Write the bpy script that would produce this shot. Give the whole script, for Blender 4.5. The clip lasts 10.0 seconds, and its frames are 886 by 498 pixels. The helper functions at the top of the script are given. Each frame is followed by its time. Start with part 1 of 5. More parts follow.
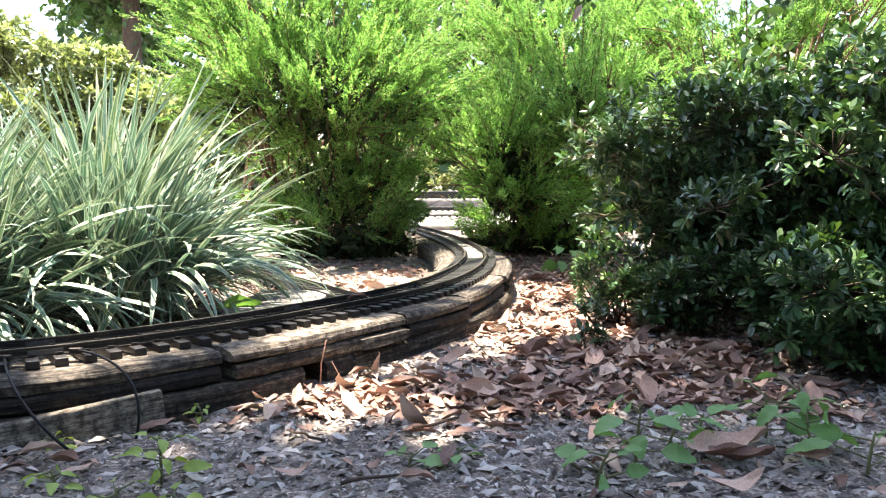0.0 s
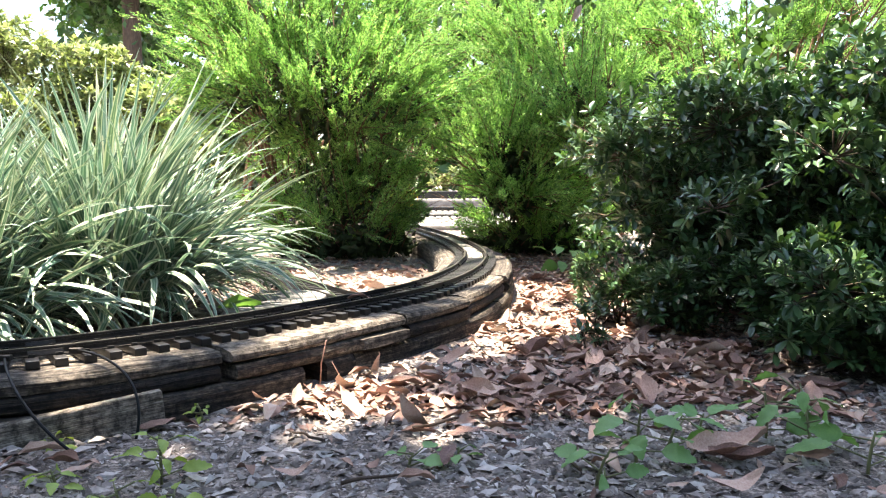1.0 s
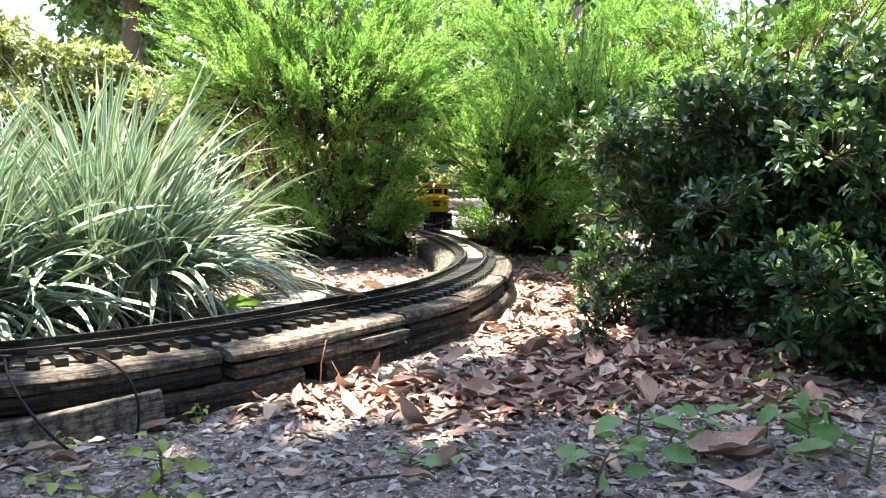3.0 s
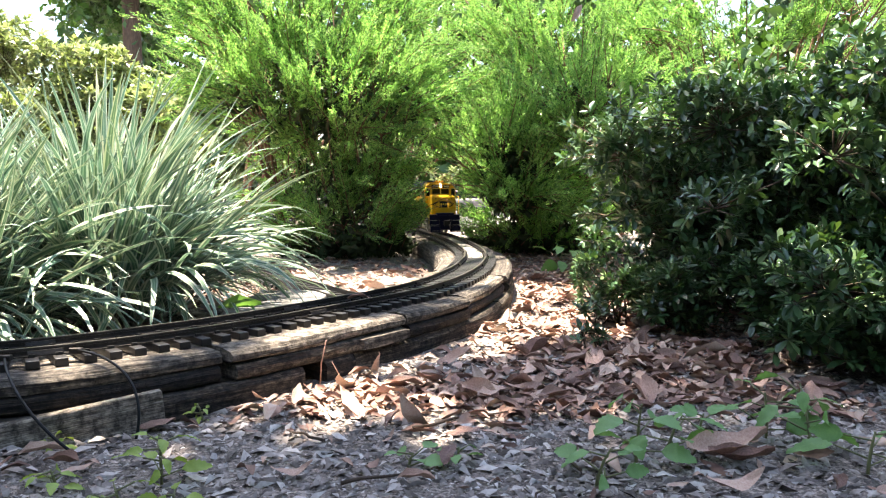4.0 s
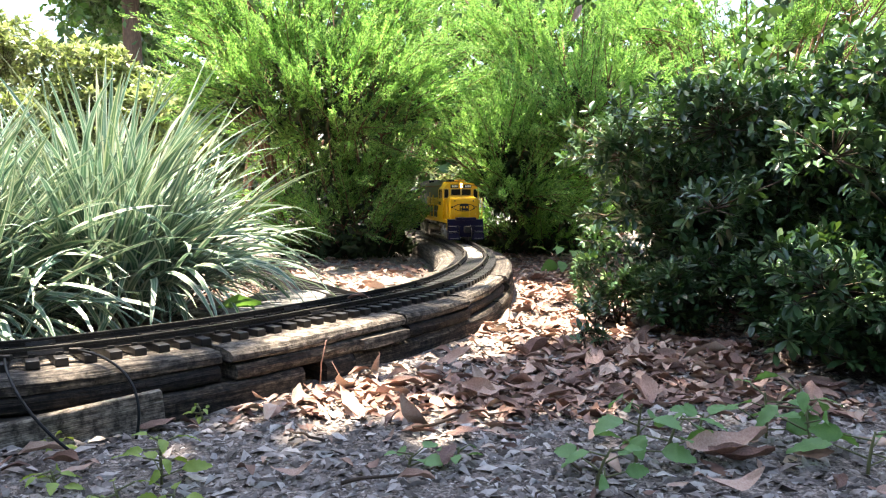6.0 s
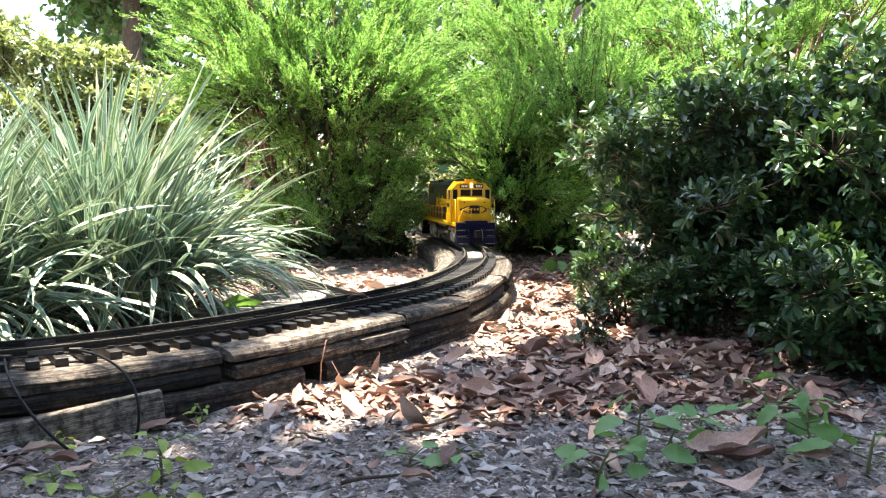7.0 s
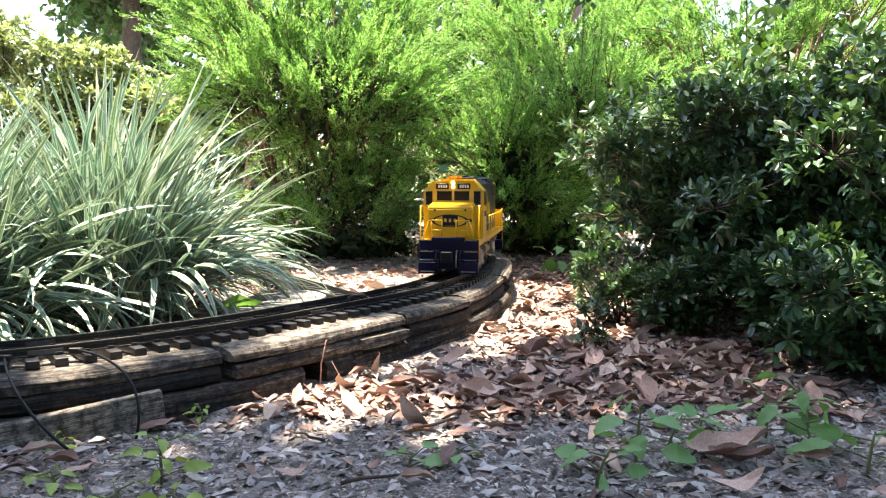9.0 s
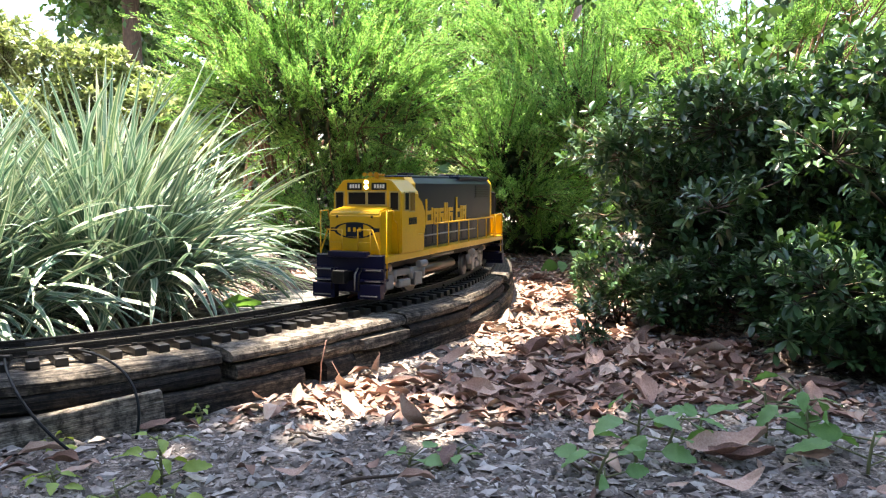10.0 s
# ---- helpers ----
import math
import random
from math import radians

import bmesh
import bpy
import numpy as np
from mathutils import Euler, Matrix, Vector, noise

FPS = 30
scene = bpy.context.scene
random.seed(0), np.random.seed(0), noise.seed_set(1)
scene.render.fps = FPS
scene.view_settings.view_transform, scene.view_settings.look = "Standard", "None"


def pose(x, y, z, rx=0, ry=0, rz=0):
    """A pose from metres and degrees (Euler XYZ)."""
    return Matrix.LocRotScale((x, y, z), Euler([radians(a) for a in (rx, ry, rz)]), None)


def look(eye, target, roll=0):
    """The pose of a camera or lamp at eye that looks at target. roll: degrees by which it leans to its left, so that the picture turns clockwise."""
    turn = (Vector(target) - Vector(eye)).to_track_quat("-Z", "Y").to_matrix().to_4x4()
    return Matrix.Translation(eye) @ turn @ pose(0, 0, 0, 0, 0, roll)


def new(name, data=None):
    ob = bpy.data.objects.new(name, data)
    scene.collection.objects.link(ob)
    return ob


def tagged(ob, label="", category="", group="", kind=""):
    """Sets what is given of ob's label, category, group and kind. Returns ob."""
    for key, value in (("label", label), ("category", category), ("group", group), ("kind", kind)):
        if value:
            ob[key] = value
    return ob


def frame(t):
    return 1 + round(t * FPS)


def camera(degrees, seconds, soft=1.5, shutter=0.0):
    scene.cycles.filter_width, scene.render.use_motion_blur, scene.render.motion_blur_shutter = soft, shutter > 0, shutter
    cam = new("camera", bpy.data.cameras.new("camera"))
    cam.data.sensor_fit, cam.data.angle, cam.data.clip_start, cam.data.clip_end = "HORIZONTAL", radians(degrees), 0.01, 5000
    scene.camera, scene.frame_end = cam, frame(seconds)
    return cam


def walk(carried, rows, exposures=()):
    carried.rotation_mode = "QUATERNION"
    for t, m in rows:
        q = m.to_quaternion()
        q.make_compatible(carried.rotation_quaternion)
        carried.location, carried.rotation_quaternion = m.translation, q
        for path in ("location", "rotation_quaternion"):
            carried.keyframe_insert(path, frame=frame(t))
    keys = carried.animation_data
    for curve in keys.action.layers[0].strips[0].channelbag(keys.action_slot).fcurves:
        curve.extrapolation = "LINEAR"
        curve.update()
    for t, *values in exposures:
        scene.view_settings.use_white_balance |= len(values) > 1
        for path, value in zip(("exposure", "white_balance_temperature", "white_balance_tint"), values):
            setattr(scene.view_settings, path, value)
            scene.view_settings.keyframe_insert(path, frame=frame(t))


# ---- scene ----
cam = camera(60.0, 10.0, 1.2)
EYE = (0.0, 0.0, 0.22)
STAND = pose(*EYE, 90 - 4.67, 0, 0)
walk(cam, [(0.0, STAND), (10.0, STAND)], [(0.0, 2.6, 7350, 13), (10.0, 2.6, 7350, 13)])

# ---- light ----
SUN_ELEV, SUN_AZ = 76.0, 140.0     # azimuth in degrees, counted from +x towards +y
world = bpy.data.worlds.new("world")
scene.world = world
world.use_nodes = True
wn = world.node_tree.nodes
sky = wn.new("ShaderNodeTexSky")
sky.sky_type, sky.sun_disc = "NISHITA", False
sky.sun_elevation, sky.sun_rotation = radians(SUN_ELEV), radians(90 - SUN_AZ)
wn["Background"].inputs["Strength"].default_value = 0.112
world.node_tree.links.new(sky.outputs[0], wn["Background"].inputs["Color"])
SUN_WAY = Vector((math.cos(radians(SUN_ELEV)) * math.cos(radians(SUN_AZ)),
                  math.cos(radians(SUN_ELEV)) * math.sin(radians(SUN_AZ)), math.sin(radians(SUN_ELEV))))
sun = new("sun", bpy.data.lights.new("sun", "SUN"))
sun.data.energy, sun.data.angle, sun.data.color = 5.0, radians(0.53), (1.0, 0.95, 0.86)
sun.matrix_world = look(SUN_WAY * 20, (0, 0, 0))


# ---- materials ----
def nodes_of(name):
    m = bpy.data.materials.new(name)
    m.use_nodes = True
    return m, m.node_tree.nodes, m.node_tree.links, m.node_tree.nodes["Principled BSDF"]


def ramp_node(n, stops):
    r = n.new("ShaderNodeValToRGB")
    while len(r.color_ramp.elements) < len(stops):
        r.color_ramp.elements.new(0.5)
    for e, (p, c) in zip(r.color_ramp.elements, stops):
        e.position, e.color = p, (*c, 1)
    return r


def rough_mat(name, stops, scale=30.0, rough=0.8, metal=0.0, bump=0.3, fine=180.0, stretch=(1, 1, 1), island=0.0, spec=0.5, dist=0.002, each=0.0, coord="Object", speck=0.0):
    """Noise-coloured surface with a broad and a fine scale; island or each: share of colour shift per piece."""
    m, n, l, b = nodes_of(name)
    co = n.new("ShaderNodeTexCoord")
    mp = n.new("ShaderNodeMapping")
    mp.inputs["Scale"].default_value = stretch
    l.new(co.outputs[coord], mp.inputs[0])
    a, f = n.new("ShaderNodeTexNoise"), n.new("ShaderNodeTexNoise")
    for t, s, d in ((a, scale, 4), (f, fine, 6)):
        t.inputs["Scale"].default_value, t.inputs["Detail"].default_value = s, d
        l.new(mp.outputs[0], t.inputs["Vector"])
    mx = n.new("ShaderNodeMath")
    mx.operation = "MULTIPLY_ADD"
    mx.inputs[1].default_value = 0.45
    l.new(f.outputs["Fac"], mx.inputs[0])
    sc = n.new("ShaderNodeMath")
    sc.operation = "MULTIPLY"
    sc.inputs[1].default_value = 0.55
    l.new(a.outputs["Fac"], sc.inputs[0])
    l.new(sc.outputs[0], mx.inputs[2])
    val = mx.outputs[0]
    if island or each:
        g = n.new("ShaderNodeNewGeometry") if island else n.new("ShaderNodeObjectInfo")
        src = g.outputs["Random Per Island"] if island else g.outputs["Random"]
        q = n.new("ShaderNodeMath")
        q.operation = "MULTIPLY_ADD"
        q.inputs[1].default_value = island or each
        l.new(src, q.inputs[0])
        sb = n.new("ShaderNodeMath")
        sb.operation = "SUBTRACT"
        sb.inputs[1].default_value = (island or each) / 2
        l.new(val, sb.inputs[0])
        l.new(sb.outputs[0], q.inputs[2])
        val = q.outputs[0]
    r = ramp_node(n, stops)
    l.new(val, r.inputs[0])
    col = r.outputs[0]
    if speck:
        sp = n.new("ShaderNodeTexNoise")
        sp.inputs["Scale"].default_value, sp.inputs["Detail"].default_value, sp.inputs["Roughness"].default_value = speck, 5, 0.7
        l.new(co.outputs["Object"], sp.inputs["Vector"])
        r3 = ramp_node(n, [(0.40, (0.28, 0.27, 0.26)), (0.52, (0.9, 0.9, 0.9)), (0.64, (1.5, 1.48, 1.45))])
        l.new(sp.outputs["Fac"], r3.inputs[0])
        ml = n.new("ShaderNodeMix")
        ml.data_type, ml.blend_type = "RGBA", "MULTIPLY"
        ml.inputs[0].default_value = 1.0
        l.new(col, ml.inputs["A"])
        l.new(r3.outputs[0], ml.inputs["B"])
        col = ml.outputs["Result"]
    l.new(col, b.inputs["Base Color"])
    b.inputs["Roughness"].default_value, b.inputs["Metallic"].default_value = rough, metal
    b.inputs["Specular IOR Level"].default_value = spec
    if bump:
        bp = n.new("ShaderNodeBump")
        bp.inputs["Strength"].default_value, bp.inputs["Distance"].default_value = bump, dist
        l.new(val if not (island or each) else mx.outputs[0], bp.inputs["Height"])
        l.new(bp.outputs[0], b.inputs["Normal"])
    return m


def leaf_mat(name, stops, through_col, share=0.35, rough=0.4, scale=9.0, island=0.5, spec=0.5, stripe=None):
    """Leaf: gloss above, light passing through, colour by clump and by leaf; stripe: ramp across the blade by its UV."""
    m, n, l, b = nodes_of(name)
    co = n.new("ShaderNodeTexCoord")
    a = n.new("ShaderNodeTexNoise")
    a.inputs["Scale"].default_value, a.inputs["Detail"].default_value = scale, 3
    l.new(co.outputs["Object"], a.inputs["Vector"])
    g = n.new("ShaderNodeNewGeometry")
    q = n.new("ShaderNodeMath")
    q.operation = "MULTIPLY_ADD"
    q.inputs[1].default_value = island
    l.new(g.outputs["Random Per Island"], q.inputs[0])
    sc = n.new("ShaderNodeMath")
    sc.operation = "MULTIPLY"
    sc.inputs[1].default_value = 1 - island
    l.new(a.outputs["Fac"], sc.inputs[0])
    l.new(sc.outputs[0], q.inputs[2])
    r = ramp_node(n, stops)
    l.new(q.outputs[0], r.inputs[0])
    col = r.outputs[0]
    if stripe:
        uv = n.new("ShaderNodeSeparateXYZ")
        l.new(co.outputs["UV"], uv.inputs[0])
        r2 = ramp_node(n, stripe)
        l.new(uv.outputs[0], r2.inputs[0])
        mm = n.new("ShaderNodeMix")
        mm.data_type, mm.blend_type = "RGBA", "MULTIPLY"
        mm.inputs[0].default_value = 1.0
        l.new(r2.outputs[0], mm.inputs["A"])
        l.new(col, mm.inputs["B"])
        col = mm.outputs["Result"]
    l.new(col, b.inputs["Base Color"])
    b.inputs["Roughness"].default_value = rough
    b.inputs["Specular IOR Level"].default_value = spec
    t = n.new("ShaderNodeBsdfTranslucent")
    tc = n.new("ShaderNodeMix")
    tc.data_type, tc.blend_type = "RGBA", "MULTIPLY"
    tc.inputs[0].default_value = 1.0
    l.new(col, tc.inputs["A"])
    tc.inputs["B"].default_value = (*through_col, 1)
    l.new(tc.outputs["Result"], t.inputs["Color"])
    mix = n.new("ShaderNodeMixShader")
    mix.inputs[0].default_value = share
    l.new(b.outputs[0], mix.inputs[1])
    l.new(t.outputs[0], mix.inputs[2])
    l.new(mix.outputs[0], n["Material Output"].inputs["Surface"])
    return m


def plain(name, col, rough=0.4, metal=0.0, spec=0.5, glow=0.0):
    d = tuple(c * 0.82 for c in col)
    m = rough_mat(name, [(0.3, d), (0.65, col)], 25, rough, metal, 0.06, 300, dist=0.0006, spec=spec)
    if glow:
        b = m.node_tree.nodes["Principled BSDF"]
        b.inputs["Emission Color"].default_value, b.inputs["Emission Strength"].default_value = (*col, 1), glow
    return m


M_SOIL = rough_mat("soil", [(0.3, (0.07, 0.055, 0.048)), (0.5, (0.25, 0.205, 0.178)), (0.72, (0.48, 0.41, 0.36))], 45, 0.95, 0, 1.0, 330, dist=0.006, speck=260)
M_CHIP = rough_mat("mulch_chip", [(0.1, (0.06, 0.048, 0.043)), (0.45, (0.25, 0.215, 0.195)), (0.7, (0.45, 0.405, 0.375)), (0.95, (0.64, 0.60, 0.56))], 60, 0.95, 0, 0.4, 300, island=0.75)
M_PALE = rough_mat("pale_gravel", [(0.2, (0.12, 0.115, 0.105)), (0.5, (0.22, 0.21, 0.195)), (0.8, (0.36, 0.345, 0.32))], 20, 0.95, 0, 0.7, 90, dist=0.006)
M_INFILL = rough_mat("pale_infill", [(0.2, (0.26, 0.235, 0.2)), (0.5, (0.42, 0.39, 0.345)), (0.8, (0.58, 0.55, 0.50))], 40, 0.95, 0, 0.5, 260, dist=0.002)
M_DRY = rough_mat("dry_leaf", [(0.15, (0.11, 0.054, 0.04)), (0.42, (0.32, 0.175, 0.13)), (0.62, (0.51, 0.325, 0.25)), (0.9, (0.68, 0.53, 0.42))], 35, 0.6, 0, 0.35, 220, each=0.6)
M_DRYI = rough_mat("dry_leaf_far", [(0.15, (0.11, 0.054, 0.04)), (0.45, (0.31, 0.172, 0.125)), (0.65, (0.48, 0.31, 0.235)), (0.9, (0.63, 0.49, 0.39))], 35, 0.65, 0, 0.3, 220, island=0.7)
# Weathered wood in two tones: sunlit top boards painted pale, shaded lower ones dark.
M_WOOD = rough_mat("weathered_wood_dark", [(0.38, (0.008, 0.0065, 0.0055)), (0.5, (0.034, 0.026, 0.02)), (0.58, (0.095, 0.076, 0.058)), (0.66, (0.19, 0.16, 0.125)), (0.78, (0.42, 0.38, 0.325))], 7, 0.95, 0, 1.0, 38, stretch=(1.5, 26, 1), each=0.16, dist=0.006, coord="UV", speck=130)
M_WOODTOP = rough_mat("weathered_wood_pale", [(0.33, (0.022, 0.017, 0.013)), (0.45, (0.10, 0.083, 0.066)), (0.56, (0.24, 0.205, 0.165)), (0.68, (0.40, 0.36, 0.30)), (0.8, (0.52, 0.48, 0.42))], 7, 0.95, 0, 1.0, 38, stretch=(1.5, 26, 1), each=0.16, dist=0.005, coord="UV", speck=110)
M_TIE = rough_mat("black_plastic_tie", [(0.3, (0.005, 0.005, 0.005)), (0.7, (0.022, 0.02, 0.019))], 60, 0.42, 0, 0.25, 300, each=0.2)
M_RAIL = rough_mat("tarnished_rail", [(0.3, (0.015, 0.013, 0.012)), (0.7, (0.055, 0.047, 0.042))], 40, 0.45, 0.4, 0.15, 250)
M_HEAD = rough_mat("worn_railhead", [(0.3, (0.07, 0.062, 0.055)), (0.7, (0.2, 0.18, 0.16))], 40, 0.35, 0.7, 0.1, 250)
M_WIRE = plain("black_wire", (0.004, 0.004, 0.005), 0.5, 0, 0.3)
M_STONE = rough_mat("concrete", [(0.25, (0.10, 0.096, 0.09)), (0.75, (0.24, 0.23, 0.215))], 12, 0.9, 0, 0.5, 160, dist=0.002)
M_BARK = rough_mat("bark", [(0.3, (0.03, 0.02, 0.015)), (0.7, (0.13, 0.09, 0.065))], 20, 0.95, 0, 0.9, 90, stretch=(1, 1, 0.25), dist=0.01)
M_TWIG = rough_mat("juniper_wood", [(0.3, (0.08, 0.04, 0.025)), (0.7, (0.24, 0.13, 0.08))], 40, 0.9, 0, 0.5, 160)
M_JUN = leaf_mat("juniper_needles", [(0.18, (0.03, 0.10, 0.035)), (0.38, (0.13, 0.32, 0.08)), (0.58, (0.27, 0.50, 0.14)), (0.85, (0.48, 0.70, 0.26))], (1.0, 1.02, 0.75), 0.58, 0.32, 6, 0.6, 0.75)
# Darker copy of the needles: the shade inside and under junipers as colour.
M_JUNSHADE = leaf_mat("juniper_shaded_needles", [(0.2, (0.02, 0.035, 0.015)), (0.6, (0.045, 0.07, 0.03)), (0.9, (0.07, 0.06, 0.035))], (1.0, 1.0, 0.6), 0.1, 0.7, 6, 0.4, 0.2)
M_SHRUB = leaf_mat("shrub_leaves", [(0.15, (0.02, 0.056, 0.024)), (0.55, (0.052, 0.12, 0.046)), (0.9, (0.17, 0.26, 0.10))], (1.0, 1.1, 0.5), 0.15, 0.28, 8, 0.6, 0.7)
M_GRASS = leaf_mat("striped_grass", [(0.04, (0.62, 0.46, 0.25)), (0.10, (0.85, 0.84, 0.68)), (0.5, (0.9, 0.92, 0.88)), (0.95, (0.82, 0.95, 1.0))], (0.9, 1.0, 0.85), 0.16, 0.5, 5, 0.8, 0.3,
                   stripe=[(0.0, (0.50, 0.54, 0.45)), (0.2, (0.48, 0.52, 0.43)), (0.24, (0.10, 0.19, 0.13)), (0.45, (0.14, 0.24, 0.17)), (0.52, (0.34, 0.43, 0.33)), (0.6, (0.10, 0.19, 0.125)), (0.78, (0.12, 0.21, 0.145)), (0.83, (0.50, 0.54, 0.45))])
M_WEED = leaf_mat("weed_leaves", [(0.15, (0.08, 0.2, 0.06)), (0.55, (0.17, 0.34, 0.12)), (0.9, (0.32, 0.48, 0.17))], (1.0, 1.05, 0.45), 0.35, 0.5, 30, 0.5)
M_WEEDY = leaf_mat("seedling_leaves", [(0.15, (0.16, 0.27, 0.05)), (0.55, (0.32, 0.44, 0.10)), (0.9, (0.50, 0.58, 0.20))], (1.0, 1.05, 0.45), 0.4, 0.5, 30, 0.5)
M_STEM = plain("green_stem", (0.16, 0.17, 0.07), 0.6)
M_FARLEAF = leaf_mat("background_leaves", [(0.1, (0.06, 0.085, 0.035)), (0.4, (0.17, 0.23, 0.085)), (0.65, (0.33, 0.42, 0.2)), (0.9, (0.52, 0.54, 0.40))], (1.0, 1.0, 0.6), 0.32, 0.3, 5, 0.7)
M_TREELEAF = leaf_mat("tree_leaves", [(0.15, (0.02, 0.05, 0.012)), (0.6, (0.05, 0.12, 0.025)), (0.95, (0.1, 0.2, 0.05))], (1.0, 1.0, 0.5), 0.3, 0.45, 3, 0.5)
M_YEL = plain("yellow_paint", (0.60, 0.345, 0.008), 0.33)
M_BLUE = plain("dark_blue_paint", (0.005, 0.010, 0.022), 0.36, 0, 0.25)
M_NAVY = plain("navy_paint", (0.003, 0.004, 0.026), 0.34, 0, 0.2)
M_SILV = plain("silver_paint", (0.25, 0.245, 0.23), 0.45, 0.2)
M_BRONZE = plain("bronze_tank", (0.16, 0.115, 0.075), 0.35, 0.5)
M_BLACK = plain("black_plastic", (0.004, 0.004, 0.004), 0.5, 0, 0.3)
M_WAGON = plain("dark_grey_wagon_paint", (0.022, 0.021, 0.021), 0.5, 0, 0.3)
M_GLASS = plain("smoked_glazing", (0.012, 0.011, 0.011), 0.12, 0, 0.35)
M_AMBER = plain("cab_interior_brown", (0.19, 0.105, 0.022), 0.2, 0, 0.4)
M_GREY = plain("cream_frame", (0.40, 0.30, 0.10), 0.5)
M_ORANGE = plain("amber_horn_paint", (0.58, 0.28, 0.015), 0.35)
M_STEEL = plain("wheel_steel", (0.3, 0.29, 0.28), 0.35, 0.9)
M_WHITE = plain("white_marking", (0.8, 0.78, 0.72), 0.5)
M_LAMP = plain("lit_headlamp", (1.0, 0.72, 0.36), 0.3, 0, 0.5, 7.0)


# ---- mesh helpers ----
def mesh_np(name, V, F, mat, uv=None, smooth=False):
    V, F = np.asarray(V, np.float32).reshape(-1, 3), np.asarray(F, np.int32)
    me = bpy.data.meshes.new(name)
    k = F.shape[1]
    me.vertices.add(len(V)), me.loops.add(F.size), me.polygons.add(len(F))
    me.vertices.foreach_set("co", V.ravel())
    me.loops.foreach_set("vertex_index", F.ravel())
    me.polygons.foreach_set("loop_start", np.arange(0, F.size, k, dtype=np.int32))
    if uv is not None:
        me.uv_layers.new(name="UVMap").data.foreach_set("uv", np.asarray(uv, np.float32)[F.ravel()].ravel())
    me.update(calc_edges=True)
    if smooth:
        me.polygons.foreach_set("use_smooth", np.ones(len(F), bool))
    me.materials.append(mat)
    return me


def thing(name, label, category, group="", kind="", data=None):
    return tagged(new(name, data), label, category, group, kind)


def part(name, bm, material, parent, label=""):
    """Link a bmesh (or a mesh) as one mesh object under a thing or a part."""
    if isinstance(bm, bmesh.types.BMesh):
        me = bpy.data.meshes.new(name)
        bm.to_mesh(me)
        bm.free()
        me.materials.append(material)
    else:
        me = bm
    ob = new(name, me)
    ob.parent = parent
    if label:
        ob["label"] = label
    return ob


def box(bm, x0, x1, y0, y1, z0, z1, bevel=0.0):
    r = bmesh.ops.create_cube(bm, size=1, matrix=Matrix.Translation(((x0 + x1) / 2, (y0 + y1) / 2, (z0 + z1) / 2)) @ Matrix.Diagonal((x1 - x0, y1 - y0, z1 - z0, 1)))
    if bevel:
        es = list({e for v in r["verts"] for e in v.link_edges})
        bmesh.ops.bevel(bm, geom=es, offset=bevel, segments=2, affect="EDGES", profile=0.5)
    return bm


def boxes(*rows, bevel=0.0):
    bm = bmesh.new()
    for r in rows:
        box(bm, *r, bevel=bevel)
    return bm


def tube(bm, pts, r, sides=6):
    """A round rod through the points; r: one radius, or one for each point."""
    rs = [float(q) for q in r] if isinstance(r, (list, tuple)) else [float(r)] * len(pts)
    rings, up = [], Vector((0.13, 0.21, 0.97))
    pts = [Vector(p) for p in pts]
    for i, p in enumerate(pts):
        d = (pts[min(i + 1, len(pts) - 1)] - pts[max(i - 1, 0)]).normalized()
        a = d.cross(up if abs(d.dot(up)) < 0.95 else Vector((1, 0, 0))).normalized()
        b = d.cross(a)
        rings.append([bm.verts.new(p + rs[i] * (math.cos(2 * math.pi * k / sides) * a + math.sin(2 * math.pi * k / sides) * b)) for k in range(sides)])
    for q, w in zip(rings, rings[1:]):
        for k in range(sides):
            bm.faces.new((q[k], q[(k + 1) % sides], w[(k + 1) % sides], w[k])).smooth = True
    bm.faces.new(rings[0][::-1]), bm.faces.new(rings[-1])
    return bm


def cyl(bm, p0, p1, r, sides=16):
    return tube(bm, [p0, p1], r, sides)


def extrude_y(bm, prof, y0, y1):
    """A profile of (x, z) points drawn from y0 to y1."""
    a = [bm.verts.new((x, y0, z)) for x, z in prof]
    b = [bm.verts.new((x, y1, z)) for x, z in prof]
    bm.faces.new(a), bm.faces.new(b[::-1])
    for i in range(len(prof)):
        j = (i + 1) % len(prof)
        bm.faces.new((a[i], b[i], b[j], a[j]))
    bmesh.ops.recalc_face_normals(bm, faces=bm.faces)
    return bm


def extrude_x(bm, prof, x0, x1):
    a = [bm.verts.new((x0, y, z)) for y, z in prof]
    b = [bm.verts.new((x1, y, z)) for y, z in prof]
    bm.faces.new(a), bm.faces.new(b[::-1])
    for i in range(len(prof)):
        j = (i + 1) % len(prof)
        bm.faces.new((a[i], b[i], b[j], a[j]))
    bmesh.ops.recalc_face_normals(bm, faces=bm.faces)
    return bm


RNG = np.random.default_rng(7)


def frames_np(dirs, roll):
    """Turn matrices whose first axis is dirs, second sideways, third up, rolled about the first."""
    d = dirs / np.linalg.norm(dirs, axis=1, keepdims=True)
    up = np.tile([0.0, 0.0, 1.0], (len(d), 1))
    up[np.abs(d[:, 2]) > 0.97] = [1, 0, 0]
    s = np.cross(up, d)
    s /= np.linalg.norm(s, axis=1, keepdims=True)
    u = np.cross(d, s)
    c, w = np.cos(roll)[:, None], np.sin(roll)[:, None]
    return np.stack([d, s * c + u * w, u * c - s * w], axis=2)


